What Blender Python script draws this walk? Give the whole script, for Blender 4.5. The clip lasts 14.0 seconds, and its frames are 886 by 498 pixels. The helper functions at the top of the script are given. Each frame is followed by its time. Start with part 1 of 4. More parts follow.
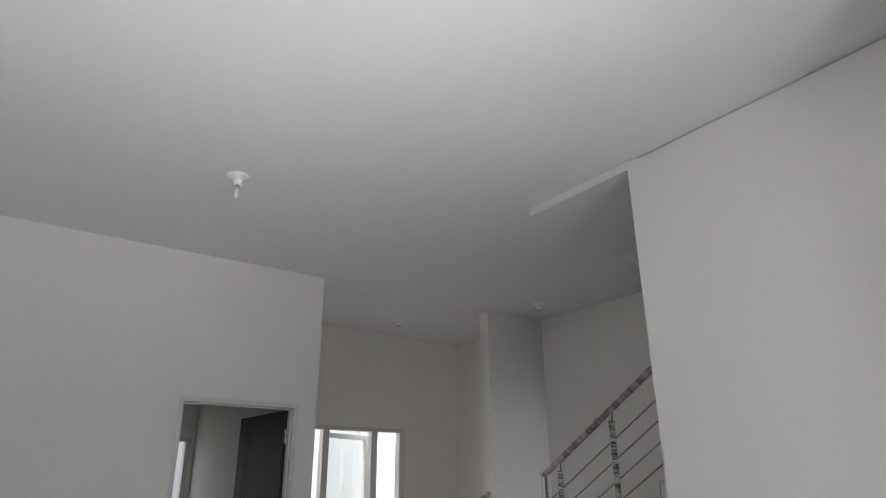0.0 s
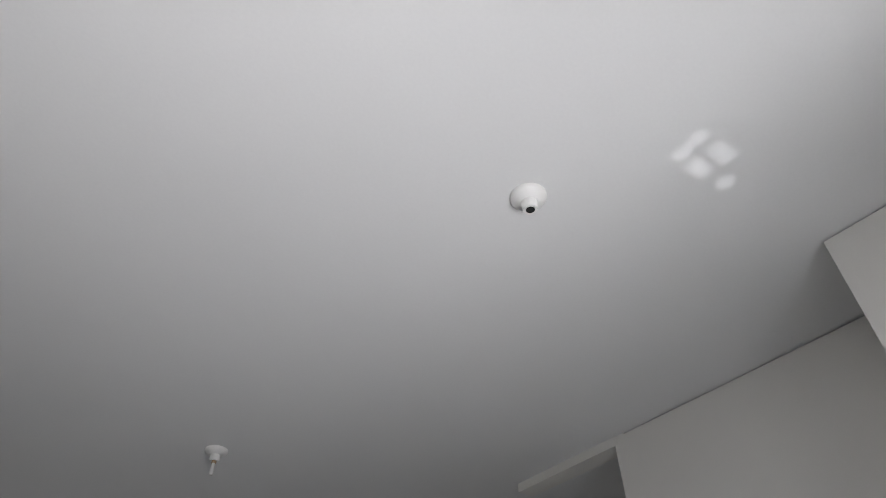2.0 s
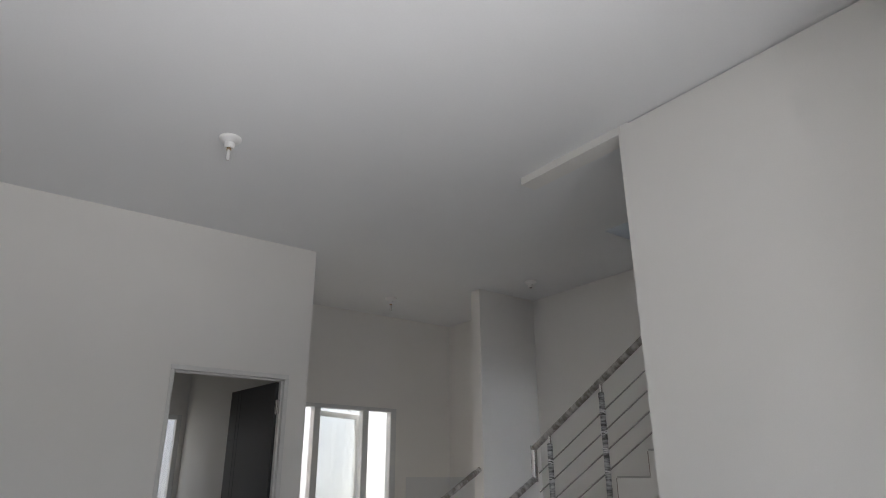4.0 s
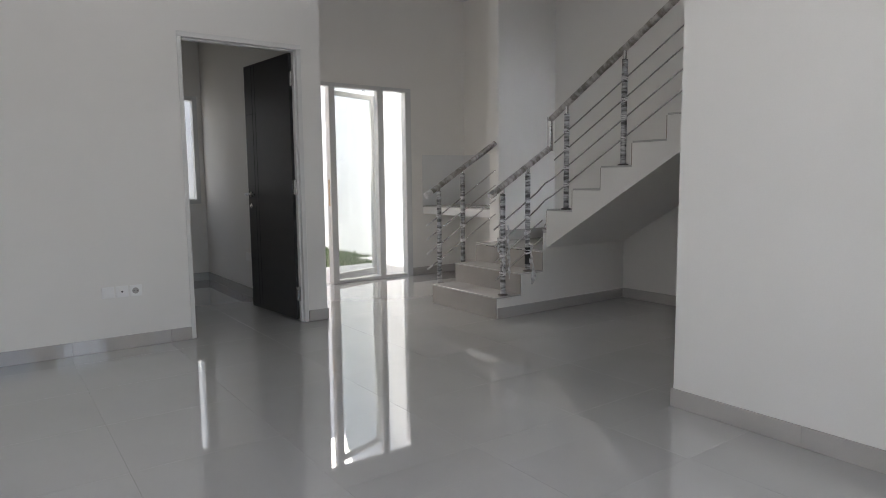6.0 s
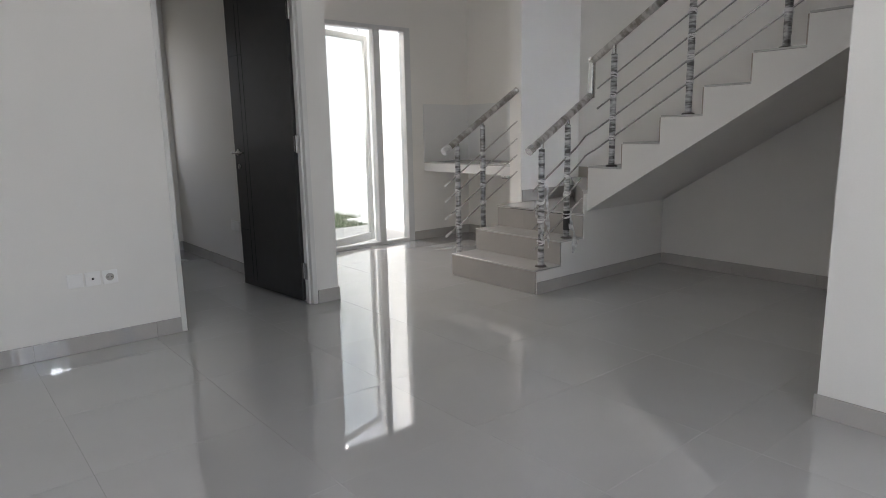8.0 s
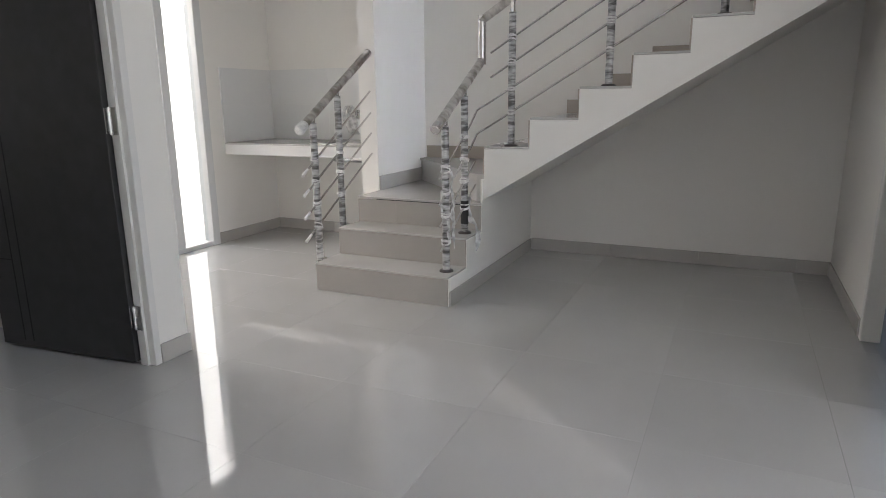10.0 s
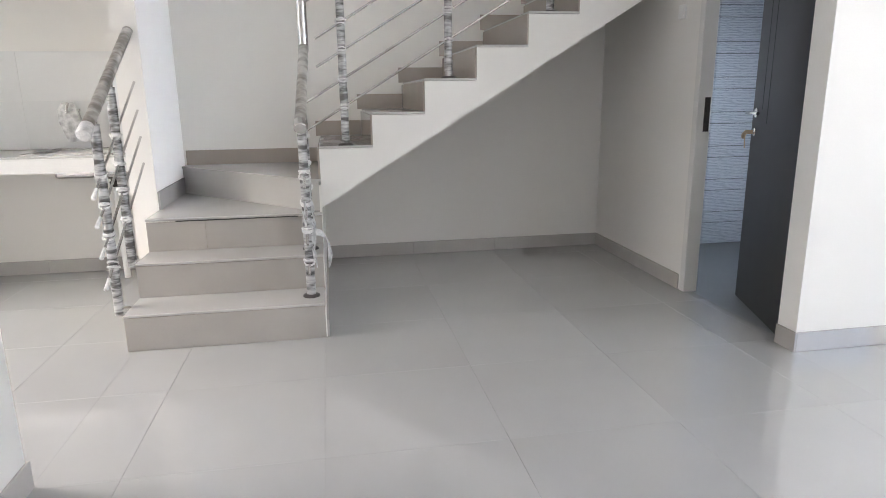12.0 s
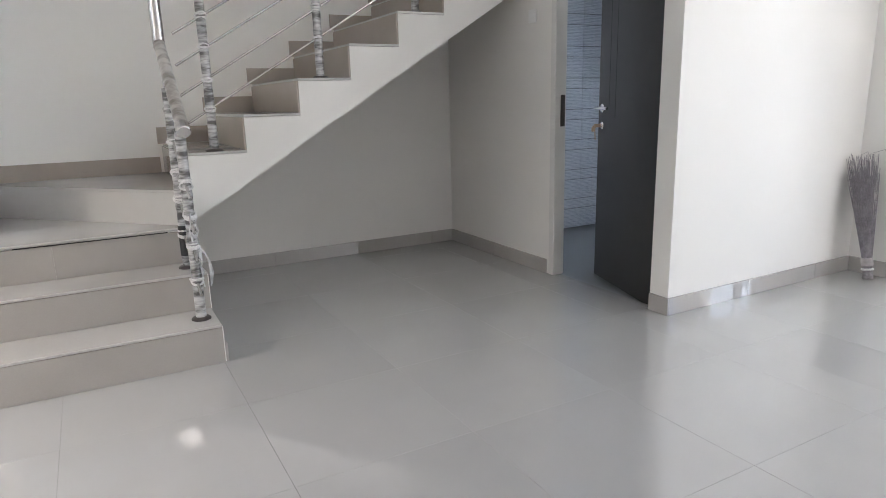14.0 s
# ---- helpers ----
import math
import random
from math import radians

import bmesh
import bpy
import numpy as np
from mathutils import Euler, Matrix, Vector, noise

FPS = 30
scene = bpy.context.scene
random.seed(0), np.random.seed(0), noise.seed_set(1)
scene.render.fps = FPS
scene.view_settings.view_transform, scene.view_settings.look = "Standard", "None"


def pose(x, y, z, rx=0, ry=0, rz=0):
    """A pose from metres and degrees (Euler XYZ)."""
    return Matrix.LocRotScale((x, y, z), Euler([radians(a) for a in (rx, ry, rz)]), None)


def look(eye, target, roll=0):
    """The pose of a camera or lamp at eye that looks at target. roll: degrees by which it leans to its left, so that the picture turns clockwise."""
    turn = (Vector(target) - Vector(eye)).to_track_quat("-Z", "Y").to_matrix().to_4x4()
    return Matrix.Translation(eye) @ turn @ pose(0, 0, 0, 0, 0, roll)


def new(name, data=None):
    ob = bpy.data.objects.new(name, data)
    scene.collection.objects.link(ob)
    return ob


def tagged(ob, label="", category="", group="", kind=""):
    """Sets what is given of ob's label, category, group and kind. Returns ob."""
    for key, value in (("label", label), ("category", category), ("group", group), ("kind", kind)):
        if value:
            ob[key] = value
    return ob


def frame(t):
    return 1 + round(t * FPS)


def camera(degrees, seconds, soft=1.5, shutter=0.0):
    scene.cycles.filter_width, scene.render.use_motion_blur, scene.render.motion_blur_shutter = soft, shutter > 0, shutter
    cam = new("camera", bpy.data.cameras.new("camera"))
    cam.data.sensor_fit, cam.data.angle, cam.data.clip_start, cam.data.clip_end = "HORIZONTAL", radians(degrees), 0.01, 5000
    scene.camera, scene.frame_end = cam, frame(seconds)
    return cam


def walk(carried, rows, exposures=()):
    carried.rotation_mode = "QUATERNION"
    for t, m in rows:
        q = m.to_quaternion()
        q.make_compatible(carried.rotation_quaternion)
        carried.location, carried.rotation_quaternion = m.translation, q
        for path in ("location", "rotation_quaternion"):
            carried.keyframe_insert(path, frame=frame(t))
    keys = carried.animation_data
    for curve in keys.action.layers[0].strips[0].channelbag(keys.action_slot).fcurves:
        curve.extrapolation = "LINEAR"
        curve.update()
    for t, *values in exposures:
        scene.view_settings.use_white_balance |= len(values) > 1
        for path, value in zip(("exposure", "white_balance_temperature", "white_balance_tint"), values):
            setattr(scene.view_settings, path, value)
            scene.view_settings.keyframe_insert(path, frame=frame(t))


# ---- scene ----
cam = camera(69.8, 14.0, 0.95)
PATH = [
    (0, (-2.23, -4.812, 1.493), (-1.131, -3.298, 2.2), -0.4),
    (0.5, (-2.253, -4.849, 1.521), (-1.208, -3.424, 2.458), -0.5),
    (1, (-2.262, -4.878, 1.558), (-1.274, -3.547, 2.677), -0.6),
    (1.5, (-2.282, -4.912, 1.598), (-1.345, -3.673, 2.856), -0.9),
    (2, (-2.29, -4.921, 1.606), (-1.391, -3.751, 2.956), -1.0),
    (2.5, (-2.273, -4.894, 1.573), (-1.371, -3.735, 2.93), -1.1),
    (3, (-2.231, -4.848, 1.496), (-1.269, -3.602, 2.73), -0.8),
    (3.5, (-2.206, -4.807, 1.391), (-1.154, -3.417, 2.372), -0.3),
    (4, (-2.189, -4.775, 1.309), (-1.071, -3.27, 2.007), -0.2),
    (4.2, (-2.188, -4.765, 1.282), (-1.051, -3.23, 1.875), -0.3),
    (6.3, (-2.177, -4.561, 1.093), (-1.022, -2.952, 0.813), -0.5),
    (6.5, (-2.188, -4.497, 1.095), (-1.036, -2.891, 0.788), -0.4),
    (7, (-2.192, -4.316, 1.099), (-1.05, -2.709, 0.762), -0.4),
    (7.2, (-2.183, -4.228, 1.108), (-1.038, -2.624, 0.768), -0.5),
    (9.3, (-2.035, -2.811, 1.133), (-0.465, -1.647, 0.709), -1.0),
    (9.5, (-2.022, -2.683, 1.135), (-0.402, -1.593, 0.702), -0.8),
    (10, (-2.032, -2.254, 1.13), (-0.265, -1.437, 0.673), -0.6),
    (10.5, (-1.953, -1.95, 1.096), (-0.083, -1.403, 0.641), -0.7),
    (11, (-1.916, -1.604, 1.094), (0.022, -1.429, 0.63), -0.7),
    (11.5, (-1.863, -1.236, 1.098), (0.078, -1.361, 0.635), -0.6),
    (12, (-1.824, -0.912, 1.099), (0.092, -1.247, 0.633), -0.7),
    (12.5, (-1.678, -0.654, 1.097), (0.185, -1.202, 0.619), -0.8),
    (13, (-1.577, -0.497, 1.076), (0.215, -1.243, 0.596), -1.1),
    (13.5, (-1.572, -0.429, 1.066), (0.147, -1.335, 0.59), -1.3),
    (14, (-1.631, -0.458, 1.071), (0.077, -1.392, 0.613), -1.5),
]
EXPOSURES = [(0, 0.66, 6330, 13), (1, 0.20, 6330, 13), (2, -0.16, 6330, 13), (3, 0.04, 6330, 13), (3.5, 0.38, 6330, 13), (4.2, 0.70, 6330, 13), (6.5, 1.02, 6330, 13), (7.2, 1.1, 6330, 13), (9.5, 1.52, 6330, 13),
             (10.1, 1.74, 6330, 13), (10.5, 1.88, 6330, 13), (11, 2.33, 6300, 13), (12.4, 2.36, 6270, 13), (13, 2.26, 6270, 13), (14, 2.16, 6270, 13)]
walk(cam, [(t, look(eye, target, roll)) for t, eye, target, roll in PATH], EXPOSURES)

# ---- light ----
SOUTH = -5.55                # inner face of the front wall
world = bpy.data.worlds.new("sky")
scene.world = world
world.use_nodes = True
wn = world.node_tree.nodes
sky = wn.new("ShaderNodeTexSky")
sky.sky_type, sky.sun_disc = "NISHITA", False
sky.sun_elevation, sky.sun_rotation = radians(57), radians(262)
wn["Background"].inputs["Strength"].default_value = 0.15
world.node_tree.links.new(sky.outputs["Color"], wn["Background"].inputs["Color"])

sun = new("sun", bpy.data.lights.new("sun", "SUN"))
sun.data.energy, sun.data.angle, sun.data.color = 3.0, radians(0.6), (1.0, 0.95, 0.88)
sun.matrix_basis = look((0, 0, 0), (-math.sin(radians(262)) * math.cos(radians(57)), -math.cos(radians(262)) * math.cos(radians(57)), -math.sin(radians(57))))


def area_light(name, eye, target, w, h, watts, color):
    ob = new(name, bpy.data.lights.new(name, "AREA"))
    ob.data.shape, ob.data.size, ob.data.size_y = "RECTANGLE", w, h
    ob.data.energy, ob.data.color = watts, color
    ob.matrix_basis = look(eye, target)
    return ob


# added area lamps stand in for daylight; front and yard ones hang outside, unseen
area_light("front_daylight", (-0.25, -7.0, 3.2), (-2.5, -3.5, 0.3), 2.1, 1.6, 172, (0.95, 0.965, 1.0))
area_light("window_daylight", (-1.205, SOUTH - 0.14, 1.35), (-1.205, 0, 1.35), 0.69, 2.0, 6.5, (0.95, 0.965, 1.0))
area_light("yard_daylight", (0.95, 3.3, 3.05), (0.9, -0.6, 0.4), 1.9, 1.0, 48, (1.0, 0.905, 0.79))
area_light("bedroom_daylight", (-0.85, 2.90, 1.46), (-0.85, 0, 1.2), 1.2, 1.1, 1.4, (1.0, 0.93, 0.82))
area_light("stairwell_daylight", (2.1, -6.82, 5.1), (2.2, 0.0, 1.0), 0.8, 1.0, 1.3, (0.86, 0.91, 1.0)).data.spread = radians(26)
# added lamp outside an unseen made-up opening, to brighten the bathroom
area_light("bath_daylight_fill", (1.15, -4.62, 2.0), (1.9, -3.4, 1.9), 0.7, 0.45, 11, (0.75, 0.86, 1.0))
# added fill lamp low outside the front, aimed up to brighten the ceiling
area_light("street_bounce_fill", (-1.9, -6.45, 0.25), (-1.7, -4.2, 3.2), 2.4, 0.5, 24, (1.0, 0.985, 0.965)).data.spread = radians(76)

# added spots throw sun glint patches up through the front window onto the ceiling
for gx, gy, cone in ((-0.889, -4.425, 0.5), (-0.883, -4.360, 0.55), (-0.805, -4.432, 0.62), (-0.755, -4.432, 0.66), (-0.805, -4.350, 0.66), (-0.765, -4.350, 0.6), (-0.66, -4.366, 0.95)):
    glint = new("ceiling_glint_spot", bpy.data.lights.new("ceiling_glint_spot", "SPOT"))
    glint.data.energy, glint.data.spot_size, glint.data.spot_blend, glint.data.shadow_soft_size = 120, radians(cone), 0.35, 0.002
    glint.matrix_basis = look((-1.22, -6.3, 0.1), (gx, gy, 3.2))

# ---- materials ----
def mat(name, color, rough=0.5, metal=0.0, noise_scale=6.0, vary=0.06, fine=120.0, bump=0.05, spec=0.5, rand=0.0, stain=0.0):
    """Base colour varied at two scales, with fine relief. rand: change from piece to piece."""
    m = bpy.data.materials.new(name)
    m.use_nodes = True
    nt, nodes = m.node_tree, m.node_tree.nodes
    p = nodes["Principled BSDF"]
    p.inputs["Roughness"].default_value = rough
    p.inputs["Metallic"].default_value = metal
    p.inputs["Specular IOR Level"].default_value = spec
    tc = nodes.new("ShaderNodeTexCoord")
    vec = tc.outputs["Object"]
    if rand:
        info = nodes.new("ShaderNodeObjectInfo")
        add = nodes.new("ShaderNodeVectorMath")
        add.operation = "MULTIPLY_ADD"
        comb = nodes.new("ShaderNodeCombineXYZ")
        for i in range(3):
            nt.links.new(info.outputs["Random"], comb.inputs[i])
        add.inputs[1].default_value = (37, 53, 71)
        nt.links.new(comb.outputs[0], add.inputs[0])
        nt.links.new(vec, add.inputs[2])
        vec = add.outputs[0]
    big = nodes.new("ShaderNodeTexNoise")
    big.inputs["Scale"].default_value, big.inputs["Detail"].default_value = noise_scale, 5
    small = nodes.new("ShaderNodeTexNoise")
    small.inputs["Scale"].default_value, small.inputs["Detail"].default_value = fine, 3
    nt.links.new(vec, big.inputs["Vector"])
    nt.links.new(vec, small.inputs["Vector"])
    mixn = nodes.new("ShaderNodeMix")
    mixn.data_type = "FLOAT"
    mixn.inputs["Factor"].default_value = 0.35
    nt.links.new(big.outputs["Fac"], mixn.inputs["A"])
    nt.links.new(small.outputs["Fac"], mixn.inputs["B"])
    ramp = nodes.new("ShaderNodeValToRGB")
    lo = [c * (1 - vary) for c in color]
    hi = [min(1, c * (1 + vary)) for c in color]
    ramp.color_ramp.elements[0].position, ramp.color_ramp.elements[1].position = 0.35, 0.65
    ramp.color_ramp.elements[0].color = (*lo, 1)
    ramp.color_ramp.elements[1].color = (*hi, 1)
    nt.links.new(mixn.outputs["Result"], ramp.inputs["Fac"])
    out = ramp.outputs["Color"]
    if rand:
        hsv = nodes.new("ShaderNodeHueSaturation")
        rm = nodes.new("ShaderNodeMapRange")
        rm.inputs["To Min"].default_value, rm.inputs["To Max"].default_value = 1 - rand, 1 + rand
        nt.links.new(info.outputs["Random"], rm.inputs["Value"])
        nt.links.new(rm.outputs["Result"], hsv.inputs["Value"])
        nt.links.new(out, hsv.inputs["Color"])
        out = hsv.outputs["Color"]
    nt.links.new(out, p.inputs["Base Color"])
    rr = nodes.new("ShaderNodeMapRange")
    rr.inputs["To Min"].default_value, rr.inputs["To Max"].default_value = rough * 0.85, min(1, rough * 1.2)
    nt.links.new(big.outputs["Fac"], rr.inputs["Value"])
    nt.links.new(rr.outputs["Result"], p.inputs["Roughness"])
    if bump:
        b = nodes.new("ShaderNodeBump")
        b.inputs["Strength"].default_value, b.inputs["Distance"].default_value = bump, 0.004
        nt.links.new(mixn.outputs["Result"], b.inputs["Height"])
        nt.links.new(b.outputs["Normal"], p.inputs["Normal"])
    return m


def wrap_mat(name, dark, light, freq=26.0):
    """Steel tube wound with cloudy plastic film: bands that run round the tube at a slant."""
    m = bpy.data.materials.new(name)
    m.use_nodes = True
    nt, nodes = m.node_tree, m.node_tree.nodes
    p = nodes["Principled BSDF"]
    tc = nodes.new("ShaderNodeTexCoord")
    info = nodes.new("ShaderNodeObjectInfo")
    mp = nodes.new("ShaderNodeMapping")
    mp.inputs["Rotation"].default_value = (0.38, 0.30, 0)
    mp.inputs["Scale"].default_value = (9.0, 9.0, freq * 1.6)
    nt.links.new(tc.outputs["Object"], mp.inputs["Vector"])
    off = nodes.new("ShaderNodeVectorMath")
    off.operation = "MULTIPLY_ADD"
    comb = nodes.new("ShaderNodeCombineXYZ")
    nt.links.new(info.outputs["Random"], comb.inputs["Z"])
    nt.links.new(info.outputs["Random"], comb.inputs["X"])
    off.inputs[1].default_value = (90, 0, 140)
    nt.links.new(comb.outputs[0], off.inputs[0])
    nt.links.new(mp.outputs["Vector"], off.inputs[2])
    wv = nodes.new("ShaderNodeTexNoise")
    wv.inputs["Scale"].default_value, wv.inputs["Detail"].default_value, wv.inputs["Roughness"].default_value = 1.0, 3, 0.6
    nt.links.new(off.outputs[0], wv.inputs["Vector"])
    ramp = nodes.new("ShaderNodeValToRGB")
    ramp.color_ramp.elements[0].position, ramp.color_ramp.elements[1].position = 0.40, 0.62
    ramp.color_ramp.elements[0].color, ramp.color_ramp.elements[1].color = (*dark, 1), (*light, 1)
    nt.links.new(wv.outputs["Fac"], ramp.inputs["Fac"])
    nt.links.new(ramp.outputs["Color"], p.inputs["Base Color"])
    mr = nodes.new("ShaderNodeMapRange")
    mr.inputs["From Min"].default_value, mr.inputs["From Max"].default_value = 0.36, 0.62
    mr.inputs["To Min"].default_value, mr.inputs["To Max"].default_value = 0.75, 0.05
    nt.links.new(wv.outputs["Fac"], mr.inputs["Value"])
    nt.links.new(mr.outputs["Result"], p.inputs["Metallic"])
    p.inputs["Roughness"].default_value = 0.3
    b = nodes.new("ShaderNodeBump")
    b.inputs["Strength"].default_value, b.inputs["Distance"].default_value = 0.5, 0.004
    nt.links.new(wv.outputs["Fac"], b.inputs["Height"])
    nt.links.new(b.outputs["Normal"], p.inputs["Normal"])
    return m


def wave_tile_mat(name):
    """Pale blue-grey glazed wall tile with thin wavy dark lines, some of them heavier."""
    m = bpy.data.materials.new(name)
    m.use_nodes = True
    nt, nodes = m.node_tree, m.node_tree.nodes
    p = nodes["Principled BSDF"]
    p.inputs["Roughness"].default_value = 0.2
    tc = nodes.new("ShaderNodeTexCoord")
    mp = nodes.new("ShaderNodeMapping")
    mp.inputs["Scale"].default_value = (0.2, 0.2, 1.0)
    nt.links.new(tc.outputs["Object"], mp.inputs["Vector"])
    nz = nodes.new("ShaderNodeTexWave")
    nz.bands_direction = "Z"
    nz.inputs["Scale"].default_value, nz.inputs["Distortion"].default_value = 27.0, 4.0
    nz.inputs["Detail"].default_value, nz.inputs["Detail Scale"].default_value = 2, 3.0
    nt.links.new(mp.outputs["Vector"], nz.inputs["Vector"])
    ramp = nodes.new("ShaderNodeValToRGB")
    e = ramp.color_ramp.elements
    e[0].position, e[0].color = 0.05, (0.40, 0.45, 0.53, 1)
    e[1].position, e[1].color = 0.45, (0.66, 0.70, 0.76, 1)
    nt.links.new(nz.outputs["Fac"], ramp.inputs["Fac"])
    nt.links.new(ramp.outputs["Color"], p.inputs["Base Color"])
    b = nodes.new("ShaderNodeBump")
    b.inputs["Strength"].default_value, b.inputs["Distance"].default_value = 0.4, 0.003
    nt.links.new(nz.outputs["Fac"], b.inputs["Height"])
    nt.links.new(b.outputs["Normal"], p.inputs["Normal"])
    return m


def glass_mat(name, tint=(0.96, 0.98, 0.98)):
    m = bpy.data.materials.new(name)
    m.use_nodes = True
    nt, nodes = m.node_tree, m.node_tree.nodes
    nodes.remove(nodes["Principled BSDF"])
    clear = nodes.new("ShaderNodeBsdfTransparent")
    clear.inputs["Color"].default_value = (*tint, 1)
    gloss = nodes.new("ShaderNodeBsdfGlossy")
    gloss.inputs["Roughness"].default_value = 0.02
    mix = nodes.new("ShaderNodeMixShader")
    mix.inputs[0].default_value = 0.07
    nt.links.new(clear.outputs[0], mix.inputs[1])
    nt.links.new(gloss.outputs[0], mix.inputs[2])
    nt.links.new(mix.outputs[0], nodes["Material Output"].inputs["Surface"])
    return m


def film_mat(name):
    """Thin crumpled packing film, half clear and half milky."""
    m = bpy.data.materials.new(name)
    m.use_nodes = True
    nt, nodes = m.node_tree, m.node_tree.nodes
    p = nodes["Principled BSDF"]
    p.inputs["Base Color"].default_value = (0.74, 0.74, 0.73, 1)
    p.inputs["Roughness"].default_value = 0.28
    nz = nodes.new("ShaderNodeTexNoise")
    nz.inputs["Scale"].default_value, nz.inputs["Detail"].default_value = 28, 3
    ramp = nodes.new("ShaderNodeMapRange")
    ramp.inputs["From Min"].default_value, ramp.inputs["From Max"].default_value = 0.35, 0.65
    ramp.inputs["To Min"].default_value, ramp.inputs["To Max"].default_value = 0.5, 0.95
    tc = nodes.new("ShaderNodeTexCoord")
    nt.links.new(tc.outputs["Object"], nz.inputs["Vector"])
    nt.links.new(nz.outputs["Fac"], ramp.inputs["Value"])
    nt.links.new(ramp.outputs["Result"], p.inputs["Alpha"])
    b = nodes.new("ShaderNodeBump")
    b.inputs["Strength"].default_value, b.inputs["Distance"].default_value = 0.7, 0.004
    nt.links.new(nz.outputs["Fac"], b.inputs["Height"])
    nt.links.new(b.outputs["Normal"], p.inputs["Normal"])
    return m


PAINT = mat("ivory_wall_paint", (0.84, 0.82, 0.78), 0.62, noise_scale=1.3, vary=0.02, fine=160, bump=0.06, spec=0.3)
CEIL = mat("white_ceiling_paint", (0.84, 0.84, 0.835), 0.75, noise_scale=0.9, vary=0.02, fine=90, bump=0.05, spec=0.2)
OUTPAINT = mat("white_exterior_paint", (0.78, 0.77, 0.75), 0.8, noise_scale=1.5, vary=0.06, fine=60, bump=0.2, spec=0.2)
FLOOR = mat("polished_porcelain", (0.44, 0.437, 0.43), 0.011, noise_scale=2.5, vary=0.03, fine=300, bump=0.0, spec=1.0, rand=0.02)
FLOOR.node_tree.nodes["Principled BSDF"].inputs["Coat Weight"].default_value = 0.7
FLOOR.node_tree.nodes["Principled BSDF"].inputs["Coat Roughness"].default_value = 0.008
GROUT = mat("grey_grout", (0.36, 0.355, 0.345), 0.85, noise_scale=20, vary=0.15, bump=0.2)
GROUTD = mat("dark_joint", (0.06, 0.065, 0.08), 0.8, bump=0.0)
GREIGE = mat("greige_tile", (0.47, 0.447, 0.42), 0.02, noise_scale=4, vary=0.05, fine=220, bump=0.0, spec=0.9, rand=0.03)
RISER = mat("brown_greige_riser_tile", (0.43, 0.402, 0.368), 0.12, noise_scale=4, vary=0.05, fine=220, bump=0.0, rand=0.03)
# browner than RISER; used on upper risers and stair wall skirting
BRISER = mat("browner_upper_tile", (0.40, 0.35, 0.30), 0.12, noise_scale=4, vary=0.06, fine=220, bump=0.0, rand=0.04)
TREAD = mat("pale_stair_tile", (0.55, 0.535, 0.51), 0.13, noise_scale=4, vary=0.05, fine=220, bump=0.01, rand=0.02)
DOORDARK = mat("charcoal_door", (0.043, 0.042, 0.043), 0.42, noise_scale=14, vary=0.18, fine=260, bump=0.06, spec=0.4)
ENAMEL = mat("white_enamel", (0.74, 0.73, 0.70), 0.38, noise_scale=5, vary=0.03, fine=200, bump=0.04)
ALU = mat("white_coated_aluminium", (0.66, 0.66, 0.65), 0.3, noise_scale=6, vary=0.02, bump=0.0)
STEEL = mat("stainless_steel", (0.62, 0.61, 0.60), 0.22, 1.0, noise_scale=30, vary=0.06, bump=0.02)
DSTEEL = mat("dark_lock_steel", (0.10, 0.09, 0.085), 0.45, 0.8, noise_scale=40, vary=0.2, bump=0.05)
BRASS = mat("dull_brass", (0.55, 0.40, 0.27), 0.35, 0.9, noise_scale=40, vary=0.1, bump=0.0)
WRAP = wrap_mat("film_wrapped_steel", (0.12, 0.116, 0.112), (0.58, 0.575, 0.57), 26)
RAILWRAP = wrap_mat("film_wrapped_handrail", (0.27, 0.245, 0.215), (0.58, 0.555, 0.52), 10)
FILM = mat("white_plastic_film", (0.72, 0.71, 0.70), 0.3, noise_scale=60, vary=0.15, bump=0.3)
PLASTIC = mat("white_switch_plastic", (0.90, 0.89, 0.87), 0.3, noise_scale=10, vary=0.02, bump=0.0)
# black for the shade of holes and gaps, and for the bare post length
FLATBLACK = mat("flat_black", (0.02, 0.02, 0.02), 0.6, bump=0.0)
COUNTER = mat("white_counter_paint", (0.74, 0.73, 0.71), 0.45, noise_scale=4, vary=0.04, bump=0.06)
COUNTERTOP = mat("pale_grey_counter_tile", (0.53, 0.52, 0.50), 0.2, noise_scale=3, vary=0.02, bump=0.02)
WTILE = mat("white_glazed_tile", (0.78, 0.78, 0.77), 0.22, noise_scale=3, vary=0.02, bump=0.01, rand=0.015)
WAVE = wave_tile_mat("wavy_line_tile")
BATHFLOOR = mat("grey_bath_floor", (0.17, 0.18, 0.185), 0.35, noise_scale=9, vary=0.08, bump=0.05)
GLASS = glass_mat("clear_glass")
CLEARFILM = film_mat("loose_clear_film")
PAVE = mat("pale_concrete_paving", (0.48, 0.47, 0.45), 0.85, noise_scale=2.5, vary=0.12, fine=70, bump=0.3)
SOIL = mat("grass_soil", (0.10, 0.095, 0.06), 0.95, noise_scale=5, vary=0.3, bump=0.5)
GRASS = mat("grass_blade", (0.06, 0.10, 0.04), 0.6, noise_scale=3, vary=0.4, bump=0.0)
STICK = mat("grey_palm_rib", (0.29, 0.27, 0.285), 0.8, noise_scale=30, vary=0.3, bump=0.1)
BAND = mat("broom_binding", (0.42, 0.38, 0.38), 0.6, noise_scale=40, vary=0.15, bump=0.1)
GLOW = mat("frosted_bulb", (0.8, 0.79, 0.76), 0.25, noise_scale=8, vary=0.02, bump=0.0)

# ---- helpers for building ----
WORLD = {}


